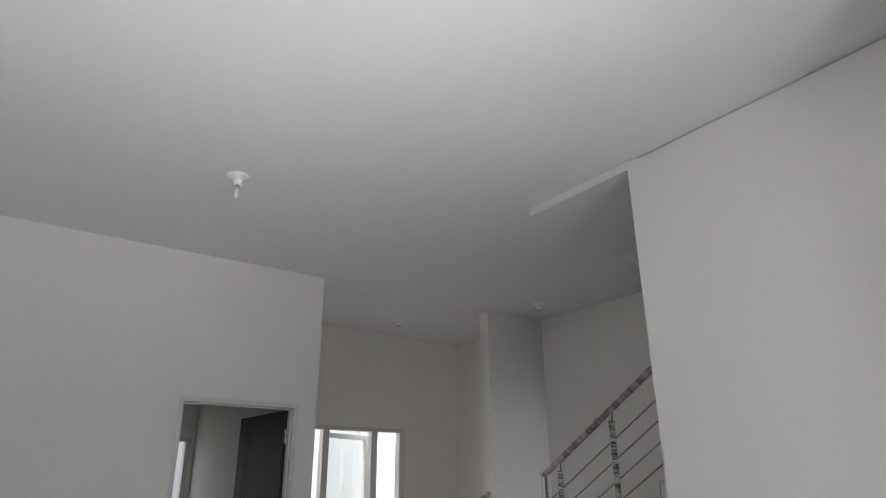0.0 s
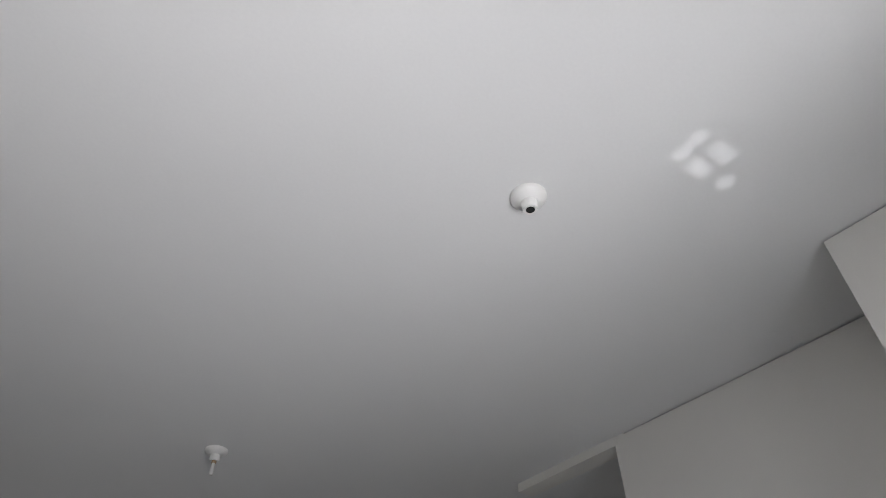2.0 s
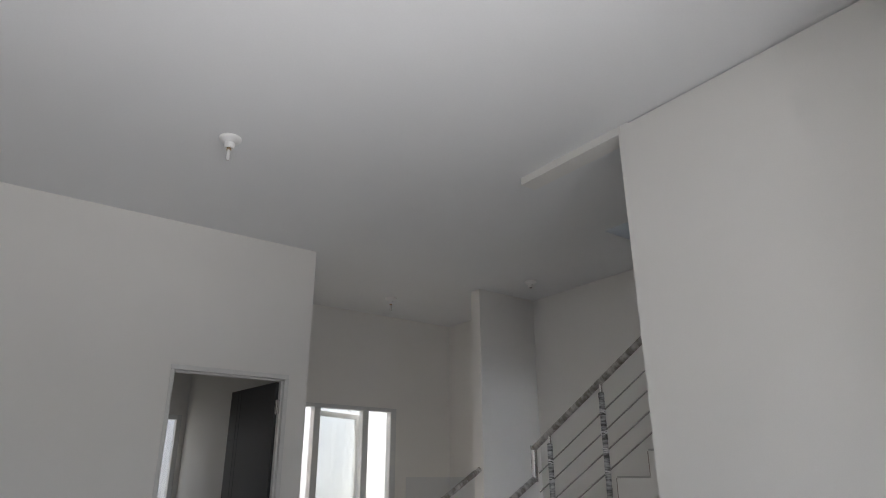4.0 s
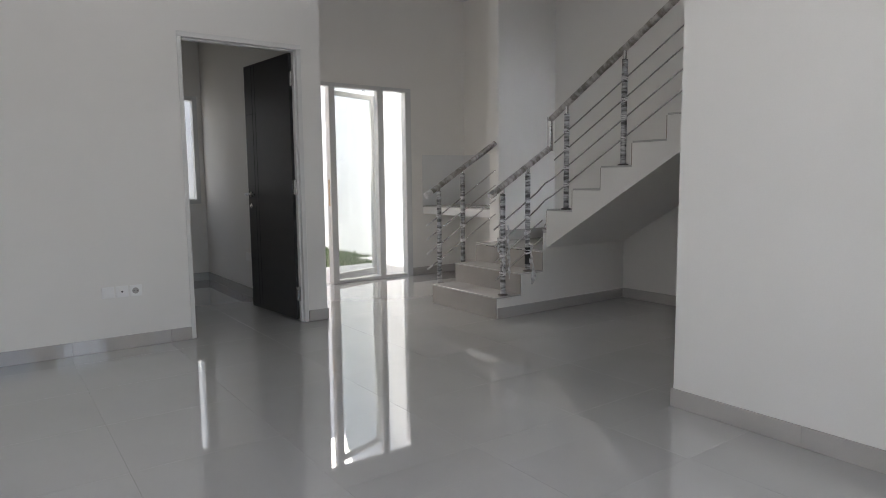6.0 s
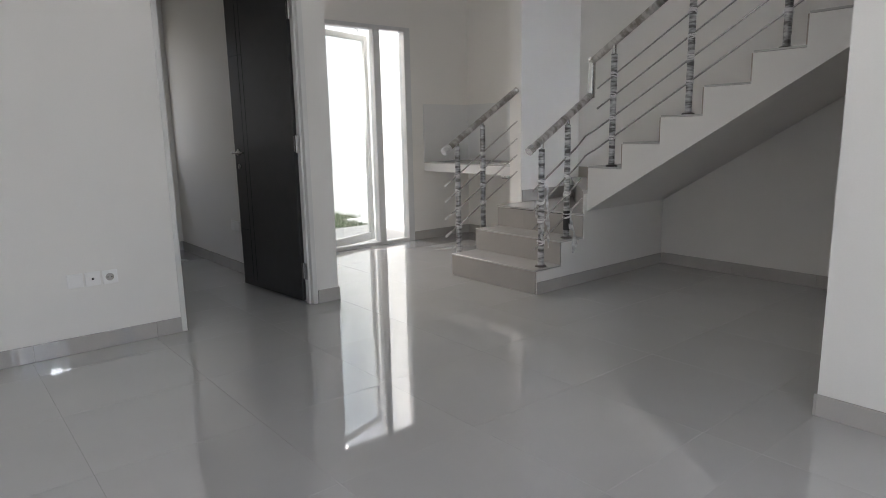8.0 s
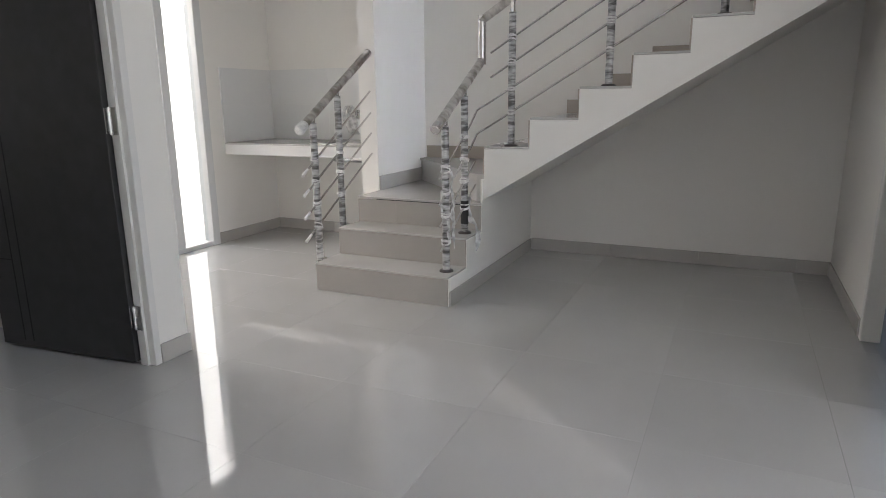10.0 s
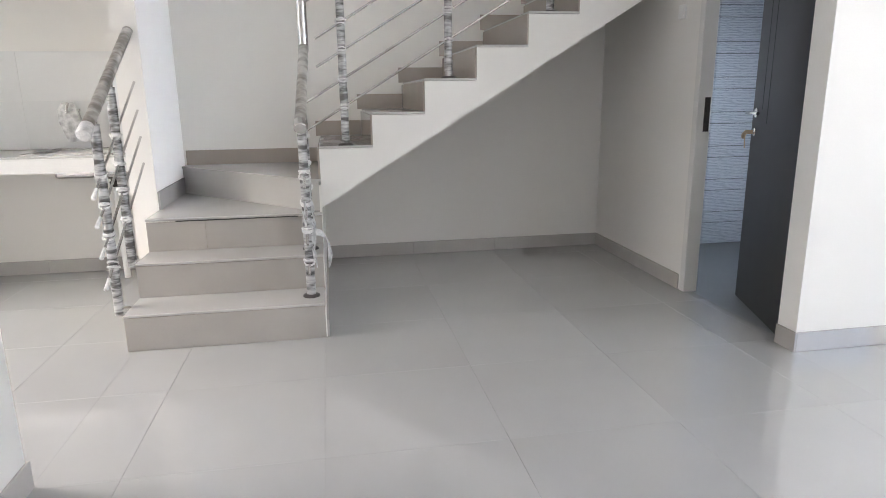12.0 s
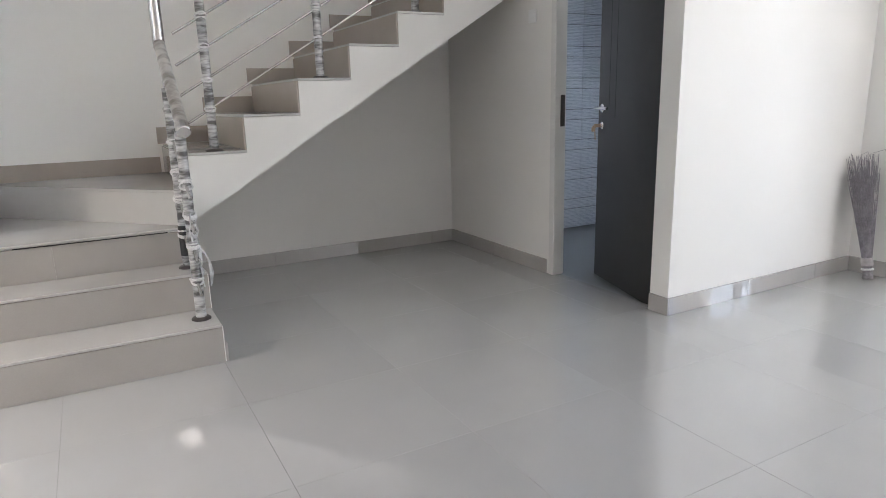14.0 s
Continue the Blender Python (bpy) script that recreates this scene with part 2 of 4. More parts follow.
def thing(name, at, label, category, group="", kind=""):
    ob = new(name)
    ob.empty_display_size = 0.1
    ob.location = at
    WORLD[ob] = Matrix.Translation(at)
    return tagged(ob, label, category, group, kind)


def finish(name, bm, material, smooth=False):
    me = bpy.data.meshes.new(name)
    bm.normal_update()
    bm.to_mesh(me)
    bm.free()
    me.materials.append(material)
    if smooth:
        for f in me.polygons:
            f.use_smooth = True
        me.set_sharp_from_angle(angle=radians(40))
    return me


def part(name, bm, material, parent, label="", m=None, smooth=False):
    """One mesh object under a thing or a part; the bmesh is in world places unless a pose m is given."""
    me = bm if isinstance(bm, bpy.types.Mesh) else finish(name, bm, material, smooth)
    ob = new(name, me)
    m = m or Matrix.Identity(4)
    ob.parent = parent
    ob.matrix_parent_inverse = WORLD[parent].inverted()
    ob.matrix_basis = m
    WORLD[ob] = m
    return tagged(ob, label)


def solid(name, bm, material, label, category, kind="", group="", smooth=False):
    ob = new(name, finish(name, bm, material, smooth))
    WORLD[ob] = Matrix.Identity(4)
    return tagged(ob, label, category, group, kind)


def box(bm, x0, x1, y0, y1, z0, z1, bevel=0.0, segs=1):
    r = bmesh.ops.create_cube(bm, size=1.0, matrix=Matrix.Translation(((x0 + x1) / 2, (y0 + y1) / 2, (z0 + z1) / 2)) @ Matrix.Diagonal((x1 - x0, y1 - y0, z1 - z0, 1)))
    if bevel:
        edges = list({e for v in r["verts"] for e in v.link_edges})
        bmesh.ops.bevel(bm, geom=edges, offset=bevel, segments=segs, affect="EDGES", profile=0.5)
    return bm


def boxes(*rows, bevel=0.0):
    bm = bmesh.new()
    for r in rows:
        box(bm, *r, bevel=bevel)
    return bm


def lathe(bm, profile, n=20, m=None):
    """Turn (radius, height) pairs about z."""
    m = m or Matrix.Identity(4)
    rings = []
    for r, z in profile:
        rings.append([bm.verts.new(m @ Vector((r * math.cos(2 * math.pi * i / n), r * math.sin(2 * math.pi * i / n), z))) for i in range(n)])
    for a, b in zip(rings, rings[1:]):
        for i in range(n):
            bm.faces.new((a[i], a[(i + 1) % n], b[(i + 1) % n], b[i]))
    bm.faces.new(list(reversed(rings[0])))
    bm.faces.new(rings[-1])
    return bm


def sweep(bm, pts, r, n=8):
    """A round bar along a line of points."""
    pts = [Vector(p) for p in pts]
    rings = []
    side = None
    for i, p in enumerate(pts):
        d = (pts[min(i + 1, len(pts) - 1)] - pts[max(i - 1, 0)]).normalized()
        if side is None:
            side = d.orthogonal().normalized()
        side = (side - d * side.dot(d)).normalized()
        up = d.cross(side)
        k = r(i / (len(pts) - 1)) if callable(r) else r
        rings.append([bm.verts.new(p + (side * math.cos(2 * math.pi * j / n) + up * math.sin(2 * math.pi * j / n)) * k) for j in range(n)])
    for a, b in zip(rings, rings[1:]):
        for j in range(n):
            bm.faces.new((a[j], a[(j + 1) % n], b[(j + 1) % n], b[j]))
    bm.faces.new(list(reversed(rings[0])))
    bm.faces.new(rings[-1])
    return bm


def prism(bm, outline, axis, a, b):
    """Extrude an outline from a to b along an axis (x: outline in y, z; y: in x, z; z: in x, y)."""
    def at(p, k):
        return {"x": (k, p[0], p[1]), "y": (p[0], k, p[1]), "z": (p[0], p[1], k)}[axis]
    lo = [bm.verts.new(at(p, a)) for p in outline]
    hi = [bm.verts.new(at(p, b)) for p in outline]
    n = len(outline)
    fs = [bm.faces.new(lo), bm.faces.new(hi)]
    for i in range(n):
        fs.append(bm.faces.new((lo[i], lo[(i + 1) % n], hi[(i + 1) % n], hi[i])))
    bmesh.ops.recalc_face_normals(bm, faces=fs)
    return bm


def aligned(p0, p1):
    """The pose whose z axis runs from p0 to p1."""
    d = Vector(p1) - Vector(p0)
    return Matrix.Translation(p0) @ d.to_track_quat("Z", "Y").to_matrix().to_4x4(), d.length

# ---- plan ----
H = 3.20                     # ceiling
RISE, GO = 0.1707, 0.283     # stair
WEST, EAST, NORTH = -3.25, 2.60, 1.55
BEDN = 2.77
T = 0.12
PX, PY = 0.462, -2.86        # corner of the bathroom block
PYB = PY - 0.07              # its inner face
QX, QY = -0.12, -4.405        # corner of the front pier
STEPS = 20


def riser_y(k):
    return -0.857 - GO * (k - 5)


def soffit(y):
    return 0.529 + (-0.857 - y) * 0.603


# ---- ground and walls ----
gb = bmesh.new()
box(gb, -200, 200, -200, 200, -0.4, -0.08)
ground = solid("ground", gb, PAVE, "pale concrete ground round the house", "ground", "structure")
solid("floor", boxes((WEST - T, EAST + T, PY - 0.05, NORTH + T, -0.078, -0.006), (WEST - T, PX + T, SOUTH - T, PY - 0.05, -0.078, -0.006), (WEST - T, 0, NORTH + T, BEDN + T, -0.078, -0.006)), GROUT, "grey grout bed under the floor tiles", "floor", "structure")

ceil = bmesh.new()
SW0, SW1 = 1.63, -1.78       # stairwell opening: its west and its north edge
box(ceil, WEST - T, SW0, SOUTH - T, NORTH + T, H, H + 0.2)
box(ceil, SW0, EAST + T, SW1, NORTH + T, H, H + 0.2)
box(ceil, WEST - T, 0, NORTH + T, BEDN + T, H, H + 0.2)
box(ceil, SW0, EAST + T, SOUTH - T, -5.12, H, H + 0.2)
solid("ceiling", ceil, CEIL, "plain white painted ceiling with a stairwell opening", "ceiling", "structure")
solid("trim", boxes((PX - 0.003, PX + 0.12, PY - 0.02, -2.07, 3.148, H + 0.002)), PAINT, "shallow white beam stub under the ceiling", "beam", "structure")

BD0, BD1, BDT = -1.05, -0.158, 2.127
wall_bed = prism(bmesh.new(), [(WEST, 0), (BD0, 0), (BD0, BDT), (BD1, BDT), (BD1, 0), (0, 0), (0, H), (WEST, H)], "y", 0, T)
solid("wall_bedroom", wall_bed, PAINT, "ivory painted wall with the bedroom doorway", "wall", "structure")
solid("wall_passage", boxes((-0.15, 0, T, BEDN, 0, H)), PAINT, "ivory painted wall beside the passage", "wall", "structure")

G0, GP0, GM0, GM1, G1, GT = 0.04, 0.81, 1.40, 1.475, 1.83, 2.132
solid("wall_north", prism(bmesh.new(), [(0, 0), (G0, 0), (G0, GT), (G1, GT), (G1, 0), (EAST, 0), (EAST, H), (0, H)], "y", NORTH, NORTH + T), PAINT,
      "ivory painted kitchen wall with a glazed yard door", "wall", "structure")
solid("wall_east", boxes((EAST, EAST + T, SOUTH - T, NORTH + T, -0.078, 6.3)), PAINT, "ivory painted wall along the stairs", "wall", "structure")
solid("wall_west", boxes((WEST - T, WEST, SOUTH - T, BEDN + T, 0, H)), PAINT, "ivory painted side wall", "wall", "structure")
BW0, BW1, BWB, BWT = -1.5, -0.20, 0.87, 2.05
solid("wall_bedroom_north", boxes((WEST, BW0, BEDN, BEDN + T, 0, H), (BW1, 0, BEDN, BEDN + T, 0, H), (BW0, BW1, BEDN, BEDN + T, 0, BWB), (BW0, BW1, BEDN, BEDN + T, BWT, H)), PAINT,
      "ivory painted bedroom wall with a window", "wall", "structure")
solid("wall_stub", boxes((1.842, EAST, 0.03, 0.165, 0, H)), PAINT, "ivory painted wall end between kitchen and stairs", "wall", "structure")

# bathroom block and front pier
TD0, TD1, TDT = 0.578, 1.397, 2.14
solid("wall_bathroom", prism(bmesh.new(), [(PX, 0), (TD0, 0), (TD0, TDT), (TD1, TDT), (TD1, 0), (EAST, 0), (EAST, 1.74), (1.6, 1.74), (1.6, H), (PX, H)], "y", PYB, PY), PAINT,
      "ivory painted wall with the bathroom doorway", "wall", "structure")
solid("wall_partition", boxes((PX, PX + T, QY - T, PYB, 0, H - 0.011), (PX + 0.014, PX + T - 0.014, QY - T, PYB, H - 0.011, H)), PAINT, "ivory painted partition wall", "wall", "structure")
solid("wall_pier", boxes((QX, PX, QY - T, QY, 0, H - 0.009), (QX, QX + T, SOUTH, QY - T, 0, H - 0.009), (QX + 0.012, PX, QY - T, QY - 0.012, H - 0.009, H), (QX + 0.012, QX + T, SOUTH, QY - T, H - 0.009, H)), PAINT, "ivory painted wall pier near the entrance", "wall", "structure")
# the high opening is added, out of view, to let the bathroom lamp in
solid("wall_bathroom_south", boxes((PX + T, 0.9, QY - T, QY, 0, 2.4), (1.6, EAST, QY - T, QY, 0, 2.66), (0.9, 1.6, QY - T, QY, 0, 1.75), (0.9, 1.6, QY - T, QY, 2.2, 2.4)), PAINT,
      "plain bathroom end wall", "wall", "structure")
solid("wall_stair_side", boxes((1.5, 1.6, SOUTH, PYB, 1.74, H)), PAINT, "plain wall beside the upper stairs", "wall", "structure")
solid("ceiling_bathroom", boxes((PX + T, 1.5, QY, PYB, 2.4, 2.5)), CEIL, "plain bathroom ceiling", "ceiling", "structure")
solid("wall_upper_stair", boxes((SW0 - T, SW0, -5.3, SW1 + T, H + 0.2, 6.2), (SW0, EAST, SW1, SW1 + T, H + 0.2, 6.2), (SW0, EAST, -6.9, -6.8, H + 0.2, 4.45), (SW0, EAST, -6.9, -6.8, 5.75, 6.2), (SW0, 1.68, -6.9, -6.8, 4.45, 5.75), (2.52, EAST, -6.9, -6.8, 4.45, 5.75), (SW0 - 1.5, SW0 - T, -5.3, -5.2, H + 0.2, 6.2), (SW0 - 1.6, SW0 - 1.5, -6.9, -5.2, H + 0.2, 6.2), (SW0 - 1.5, SW0, -6.9, -6.8, H + 0.2, 6.2)), PAINT,
      "plain wall round the upper stairwell", "wall", "structure")
solid("ceiling_upper", boxes((SW0 - 1.6, EAST + T, -6.9, SW1 + T, 6.2, 6.3)), CEIL, "plain ceiling above the stairwell", "ceiling", "structure")
solid("floor_upper", boxes((SW0 - 1.6, EAST + T, -6.9, SOUTH - T, H + 0.1, H + 0.2)), CEIL, "plain upper landing slab", "floor", "structure")

# front wall: entrance, window and a narrow light
solid("wall_south", boxes((WEST, -2.95, SOUTH - T, SOUTH, 0, H), (-1.80, -1.55, SOUTH - T, SOUTH, 0, H), (-0.86, -0.22, SOUTH - T, SOUTH, 0, H), (-0.12, QX + T, SOUTH - T, SOUTH, 0, H),
      (-2.95, -1.80, SOUTH - T, SOUTH, 2.35, H), (-1.55, -0.86, SOUTH - T, SOUTH, 2.35, H), (-0.22, -0.12, SOUTH - T, SOUTH, 2.35, H), (-1.55, -0.86, SOUTH - T, SOUTH, 0, 0.35)), PAINT,
      "ivory painted front wall with the entrance opening", "wall", "structure")

# ---- stairs ----
stairs = thing("staircase", (1.6, -0.857, 0), "white painted concrete staircase with pale tiled treads and greige risers", "staircase")
body = bmesh.new()
prof = [(-0.857, 0.529), (-0.857, 5 * RISE - 0.014)]
for k in range(6, STEPS + 1):
    prof += [(riser_y(k), (k - 1) * RISE - 0.014), (riser_y(k), k * RISE - 0.014)]
prof += [(riser_y(STEPS) - 0.1, STEPS * RISE - 0.014), (riser_y(STEPS) - 0.1, soffit(riser_y(STEPS) - 0.1))]
prism(body, prof, "x", 1.60, EAST)
part("flight", body, PAINT, stairs, "white painted side and soffit")
base = bmesh.new()
SX = (1.05, 1.31, 1.555)
prism(base, [(SX[0] + 0.012, 0), (SX[0] + 0.012, RISE - 0.014), (SX[1] + 0.012, RISE - 0.014), (SX[1] + 0.012, 2 * RISE - 0.014), (SX[2] + 0.012, 2 * RISE - 0.014), (SX[2] + 0.012, 3 * RISE - 0.014), (EAST, 3 * RISE - 0.014), (EAST, 0)], "y", -0.857, 0.028)
part("base_block", base, PAINT, stairs, "white painted solid base under the first steps")
wind = bmesh.new()
prism(wind, [(1.62, -0.845), (EAST, -0.845), (EAST, 0.028), (EAST - 0.09, 0.028), (1.62, -0.80)], "z", 3 * RISE - 0.014, 4 * RISE - 0.014)
part("base_block", boxes((1.57, EAST, -0.8568, -0.8455, 0.49, 0.655)), PAINT, stairs)
part("winder_block", wind, TREAD, stairs, "pale tiled winder step")
wt = bmesh.new()
prism(wt, [(1.60, -0.856), (EAST, -0.856), (EAST, 0.028), (EAST - 0.11, 0.028), (1.60, -0.81)], "z", 4 * RISE - 0.012, 4 * RISE)
part("tread", wt, TREAD, stairs)
# first three steps
for i in range(3):
    x0 = SX[i]
    x1 = SX[i + 1] + 0.01 if i < 2 else EAST
    part("tread", box(bmesh.new(), x0, x1, -0.853, 0.03, (i + 1) * RISE - 0.012, (i + 1) * RISE, bevel=0.002), TREAD, stairs)
    for a, b in ((-0.852, -0.2605), (-0.2595, 0.027)) if i == 2 else ((-0.852, 0.027),):
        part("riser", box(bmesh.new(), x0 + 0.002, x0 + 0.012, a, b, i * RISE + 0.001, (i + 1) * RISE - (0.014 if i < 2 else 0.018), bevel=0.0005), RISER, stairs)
# upper flight
for k in range(5, STEPS + 1):
    y0, y1 = riser_y(k), riser_y(k + 1)
    part("tread", box(bmesh.new(), 1.602, EAST - 0.001, y1 - 0.01, y0 + 0.001, k * RISE - 0.012, k * RISE, bevel=0.002), TREAD, stairs)
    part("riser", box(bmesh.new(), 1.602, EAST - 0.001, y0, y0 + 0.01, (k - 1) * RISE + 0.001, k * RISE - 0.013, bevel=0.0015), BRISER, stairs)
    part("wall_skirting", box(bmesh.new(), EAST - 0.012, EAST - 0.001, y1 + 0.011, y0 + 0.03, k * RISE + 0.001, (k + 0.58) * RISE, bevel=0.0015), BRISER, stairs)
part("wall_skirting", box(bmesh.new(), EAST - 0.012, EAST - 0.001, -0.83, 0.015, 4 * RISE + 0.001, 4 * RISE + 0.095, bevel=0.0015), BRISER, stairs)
part("wall_skirting", box(bmesh.new(), 1.847, EAST - 0.10, 0.018, 0.029, 3 * RISE + 0.001, 3 * RISE + 0.1, bevel=0.0015), GREIGE, stairs)
part("wall_skirting", box(bmesh.new(), 1.06, EAST - 0.012, -0.868, -0.8575, 0.001, 0.085, bevel=0.0015), GREIGE, stairs)

# ---- railings ----
def tube_part(name, p0, p1, r, material, parent, label="", n=14, rings=1, rough=0.0, seed=0, taper=0.0):
    """A straight tube in its own axes; rough: uneven winding of film on it."""
    m, length = aligned(p0, p1)
    rnd = random.Random(seed)
    bm = bmesh.new()
    prof = []
    for i in range(rings + 1):
        k = 1 + (rnd.uniform(-rough, rough) if 0 < i < rings else 0)
        prof.append((r * k, length * i / rings))
    lathe(bm, prof, n)
    return part(name, bm, material, parent, label, m, smooth=True)


def post(parent, x, y, z0, z1, seed, flange=True, bare=False):
    p = tube_part("post", (x, y, z0), (x, y, z1), 0.0215, WRAP, parent, "steel post wound with cloudy film", rings=34, rough=0.045, seed=seed)
    if flange:
        bm = lathe(bmesh.new(), [(0.041, 0), (0.041, 0.004), (0.036, 0.009), (0.026, 0.012)], 20, Matrix.Translation((x, y, z0 + 0.0005)))
        part("flange", bm, DSTEEL, p, "dark round foot plate", smooth=True)
    bm = lathe(bmesh.new(), [(0.013, 0), (0.0145, 0.01), (0.0135, 0.045), (0.015, 0.06)], 14, Matrix.Translation((x, y, z1)))
    part("cap", bm, STEEL, p, smooth=True)
    if bare:
        part("bare_length", lathe(bmesh.new(), [(0.0235, z0 + 0.06), (0.0238, z0 + 0.07), (0.0238, z0 + 0.19), (0.0235, z0 + 0.2)], 16, Matrix.Translation((x, y, 0))), FLATBLACK, p, "dark bare length", smooth=True)
    return p


def knot(parent, x, y, z, axis, seed):
    """Film tied round the crossing of rod and post."""
    rnd = random.Random(seed)
    bm = bmesh.new()
    for j in range(3):
        n, q = 14, 6
        R, r, dz, t = 0.0225 + 0.002 * j, 0.0022 + 0.0016 * rnd.random(), rnd.uniform(-0.014, 0.014), rnd.uniform(-0.55, 0.55)
        rings = []
        for i in range(n):
            a = 2 * math.pi * i / n
            rr = r * rnd.uniform(0.7, 1.25)
            rings.append([bm.verts.new((x + (R + rr * math.cos(b)) * math.cos(a), y + (R + rr * math.cos(b)) * math.sin(a), z + dz + t * R * math.cos(a) + rr * 1.5 * math.sin(b))) for b in [2 * math.pi * c / q for c in range(q)]])
        for i in range(n):
            for c in range(q):
                bm.faces.new((rings[i][c], rings[(i + 1) % n][c], rings[(i + 1) % n][(c + 1) % q], rings[i][(c + 1) % q]))
    bmesh.ops.recalc_face_normals(bm, faces=bm.faces)
    part("film_knot", bm, FILM, parent, smooth=True)


def tail(parent, pts, w, label="loose strip of plastic film"):
    """A loose strip of film, slightly thick."""
    bm = bmesh.new()
    pts = [Vector(p) for p in pts]
    rows = []
    for i, p in enumerate(pts):
        d = (pts[min(i + 1, len(pts) - 1)] - pts[max(i - 1, 0)]).normalized()
        s = d.cross(Vector((0.5, 0.8, 0.2))).normalized() * w * (0.6 + 0.4 * math.sin(i * 1.7 + 1))
        nrm = d.cross(s).normalized() * 0.0012
        rows.append([bm.verts.new(p + s + nrm), bm.verts.new(p - s + nrm), bm.verts.new(p - s - nrm), bm.verts.new(p + s - nrm)])
    for a, b in zip(rows, rows[1:]):
        for j in range(4):
            bm.faces.new((a[j], a[(j + 1) % 4], b[(j + 1) % 4], b[j]))
    bm.faces.new(rows[0]), bm.faces.new(list(reversed(rows[-1])))
    bmesh.ops.recalc_face_normals(bm, faces=bm.faces)
    part("thin_strip", bm, CLEARFILM, parent, label, smooth=True)


RY = -0.79      # line of the lower railing beside the open side
LY = 0.078      # line of the railing on the kitchen side
UX = 1.678      # line of the upper railing

rail_l = thing("stair_railing", (1.1, LY, 0.1), "short steel stair railing wound in plastic film beside the kitchen", "railing", "stair railings")
tube_part("handrail", (1.045, LY, 0.972), (1.835, LY, 1.448), 0.0255, RAILWRAP, rail_l, "steel handrail wound in brownish film", 18, 40, 0.04, 3)
m_end, _l = aligned((1.022, LY, 0.958), (1.047, LY, 0.973))
part("rail_end", lathe(bmesh.new(), [(0.018, 0), (0.028, 0.006), (0.031, 0.02), (0.030, 0.06), (0.0285, 0.075)], 18, m_end), FILM, rail_l, "white film bunched over the rail end", smooth=True)
for i, (px, zf, zt) in enumerate(((1.17, 0.14, 1.002), (1.44, 0.30, 1.162))):
    p = post(rail_l, px, LY, zf, zt, 10 + i, flange=False)
    part("bracket", box(bmesh.new(), px - 0.012, px + 0.012, 0.0285, LY - 0.018, zf + 0.01, zf + 0.035), STEEL, p)
for i, (za, zb) in enumerate(((0.700, 1.193), (0.577, 1.048), (0.440, 0.910), (0.301, 0.770))):
    rod = tube_part("rod", (1.04, LY, za), (1.841, LY, zb), 0.0065, STEEL, rail_l, "", 8)
    for j, px in enumerate((1.17, 1.44)):
        knot(rail_l, px, LY, za + (zb - za) * (px - 1.04) / 0.801, "x", 100 + i * 2 + j)
    m_s, _l = aligned((1.034, LY, za - 0.004), (1.10, LY, za + 0.037))
    part("rod_sleeve", lathe(bmesh.new(), [(0.004, 0), (0.010, 0.006), (0.009, 0.03), (0.0075, 0.07)], 8, m_s), FILM, rod, "film over the rod end", smooth=True)

rail_r = thing("stair_railing", (1.18, RY, RISE), "long steel stair railing wound in cloudy plastic film", "railing", "stair railings")
tube_part("handrail", (1.062, RY, 0.982), (1.688, -0.806, 1.36), 0.0255, RAILWRAP, rail_r, "steel handrail wound in brownish film", 18, 30, 0.04, 5)
m_e, _l = aligned((1.046, RY, 0.972), (1.071, RY, 0.987))
part("rail_end", lathe(bmesh.new(), [(0.024, 0), (0.0285, 0.004), (0.0285, 0.05)], 18, m_e), STEEL, rail_r, "bare capped steel rail end", smooth=True)
tube_part("handrail", (1.686, -0.806, 1.335), (1.686, -0.806, 1.615), 0.0265, STEEL, rail_r, "bare steel upright between the rails", 18)
rail_end_y = riser_y(STEPS) + 0.05
RZ = 1.585


def rail_z(y):
    return RZ + (-0.80 - y) * RISE / GO


tube_part("handrail", (1.684, -0.80, rail_z(-0.80)), (UX, rail_end_y, rail_z(rail_end_y)), 0.0255, RAILWRAP, rail_r, "steel handrail wound in brownish film", 18, 120, 0.04, 7)
for i, (px, zf) in enumerate(((1.178, RISE), (1.45, 2 * RISE))):
    post(rail_r, px, RY, zf, 0.97 + (px - 1.02) * 0.591 - 0.075, 20 + i, bare=(i == 1))
ups = []
for i in range(8):
    y = -1.0 - 2 * GO * i
    k = 5 + 2 * i
    if k > STEPS:
        break
    post(rail_r, UX, y, k * RISE, rail_z(y) - 0.085, 30 + i)
    ups.append(y)
LOWROD = ((1.10, 0.298, 1.625, 0.615), (1.095, 0.443, 1.615, 0.757))
for i, (xa, za, xb, zb) in enumerate(LOWROD):
    rod = tube_part("rod", (xa, RY, za), (xb, RY, zb), 0.0065, STEEL, rail_r, "", 8)
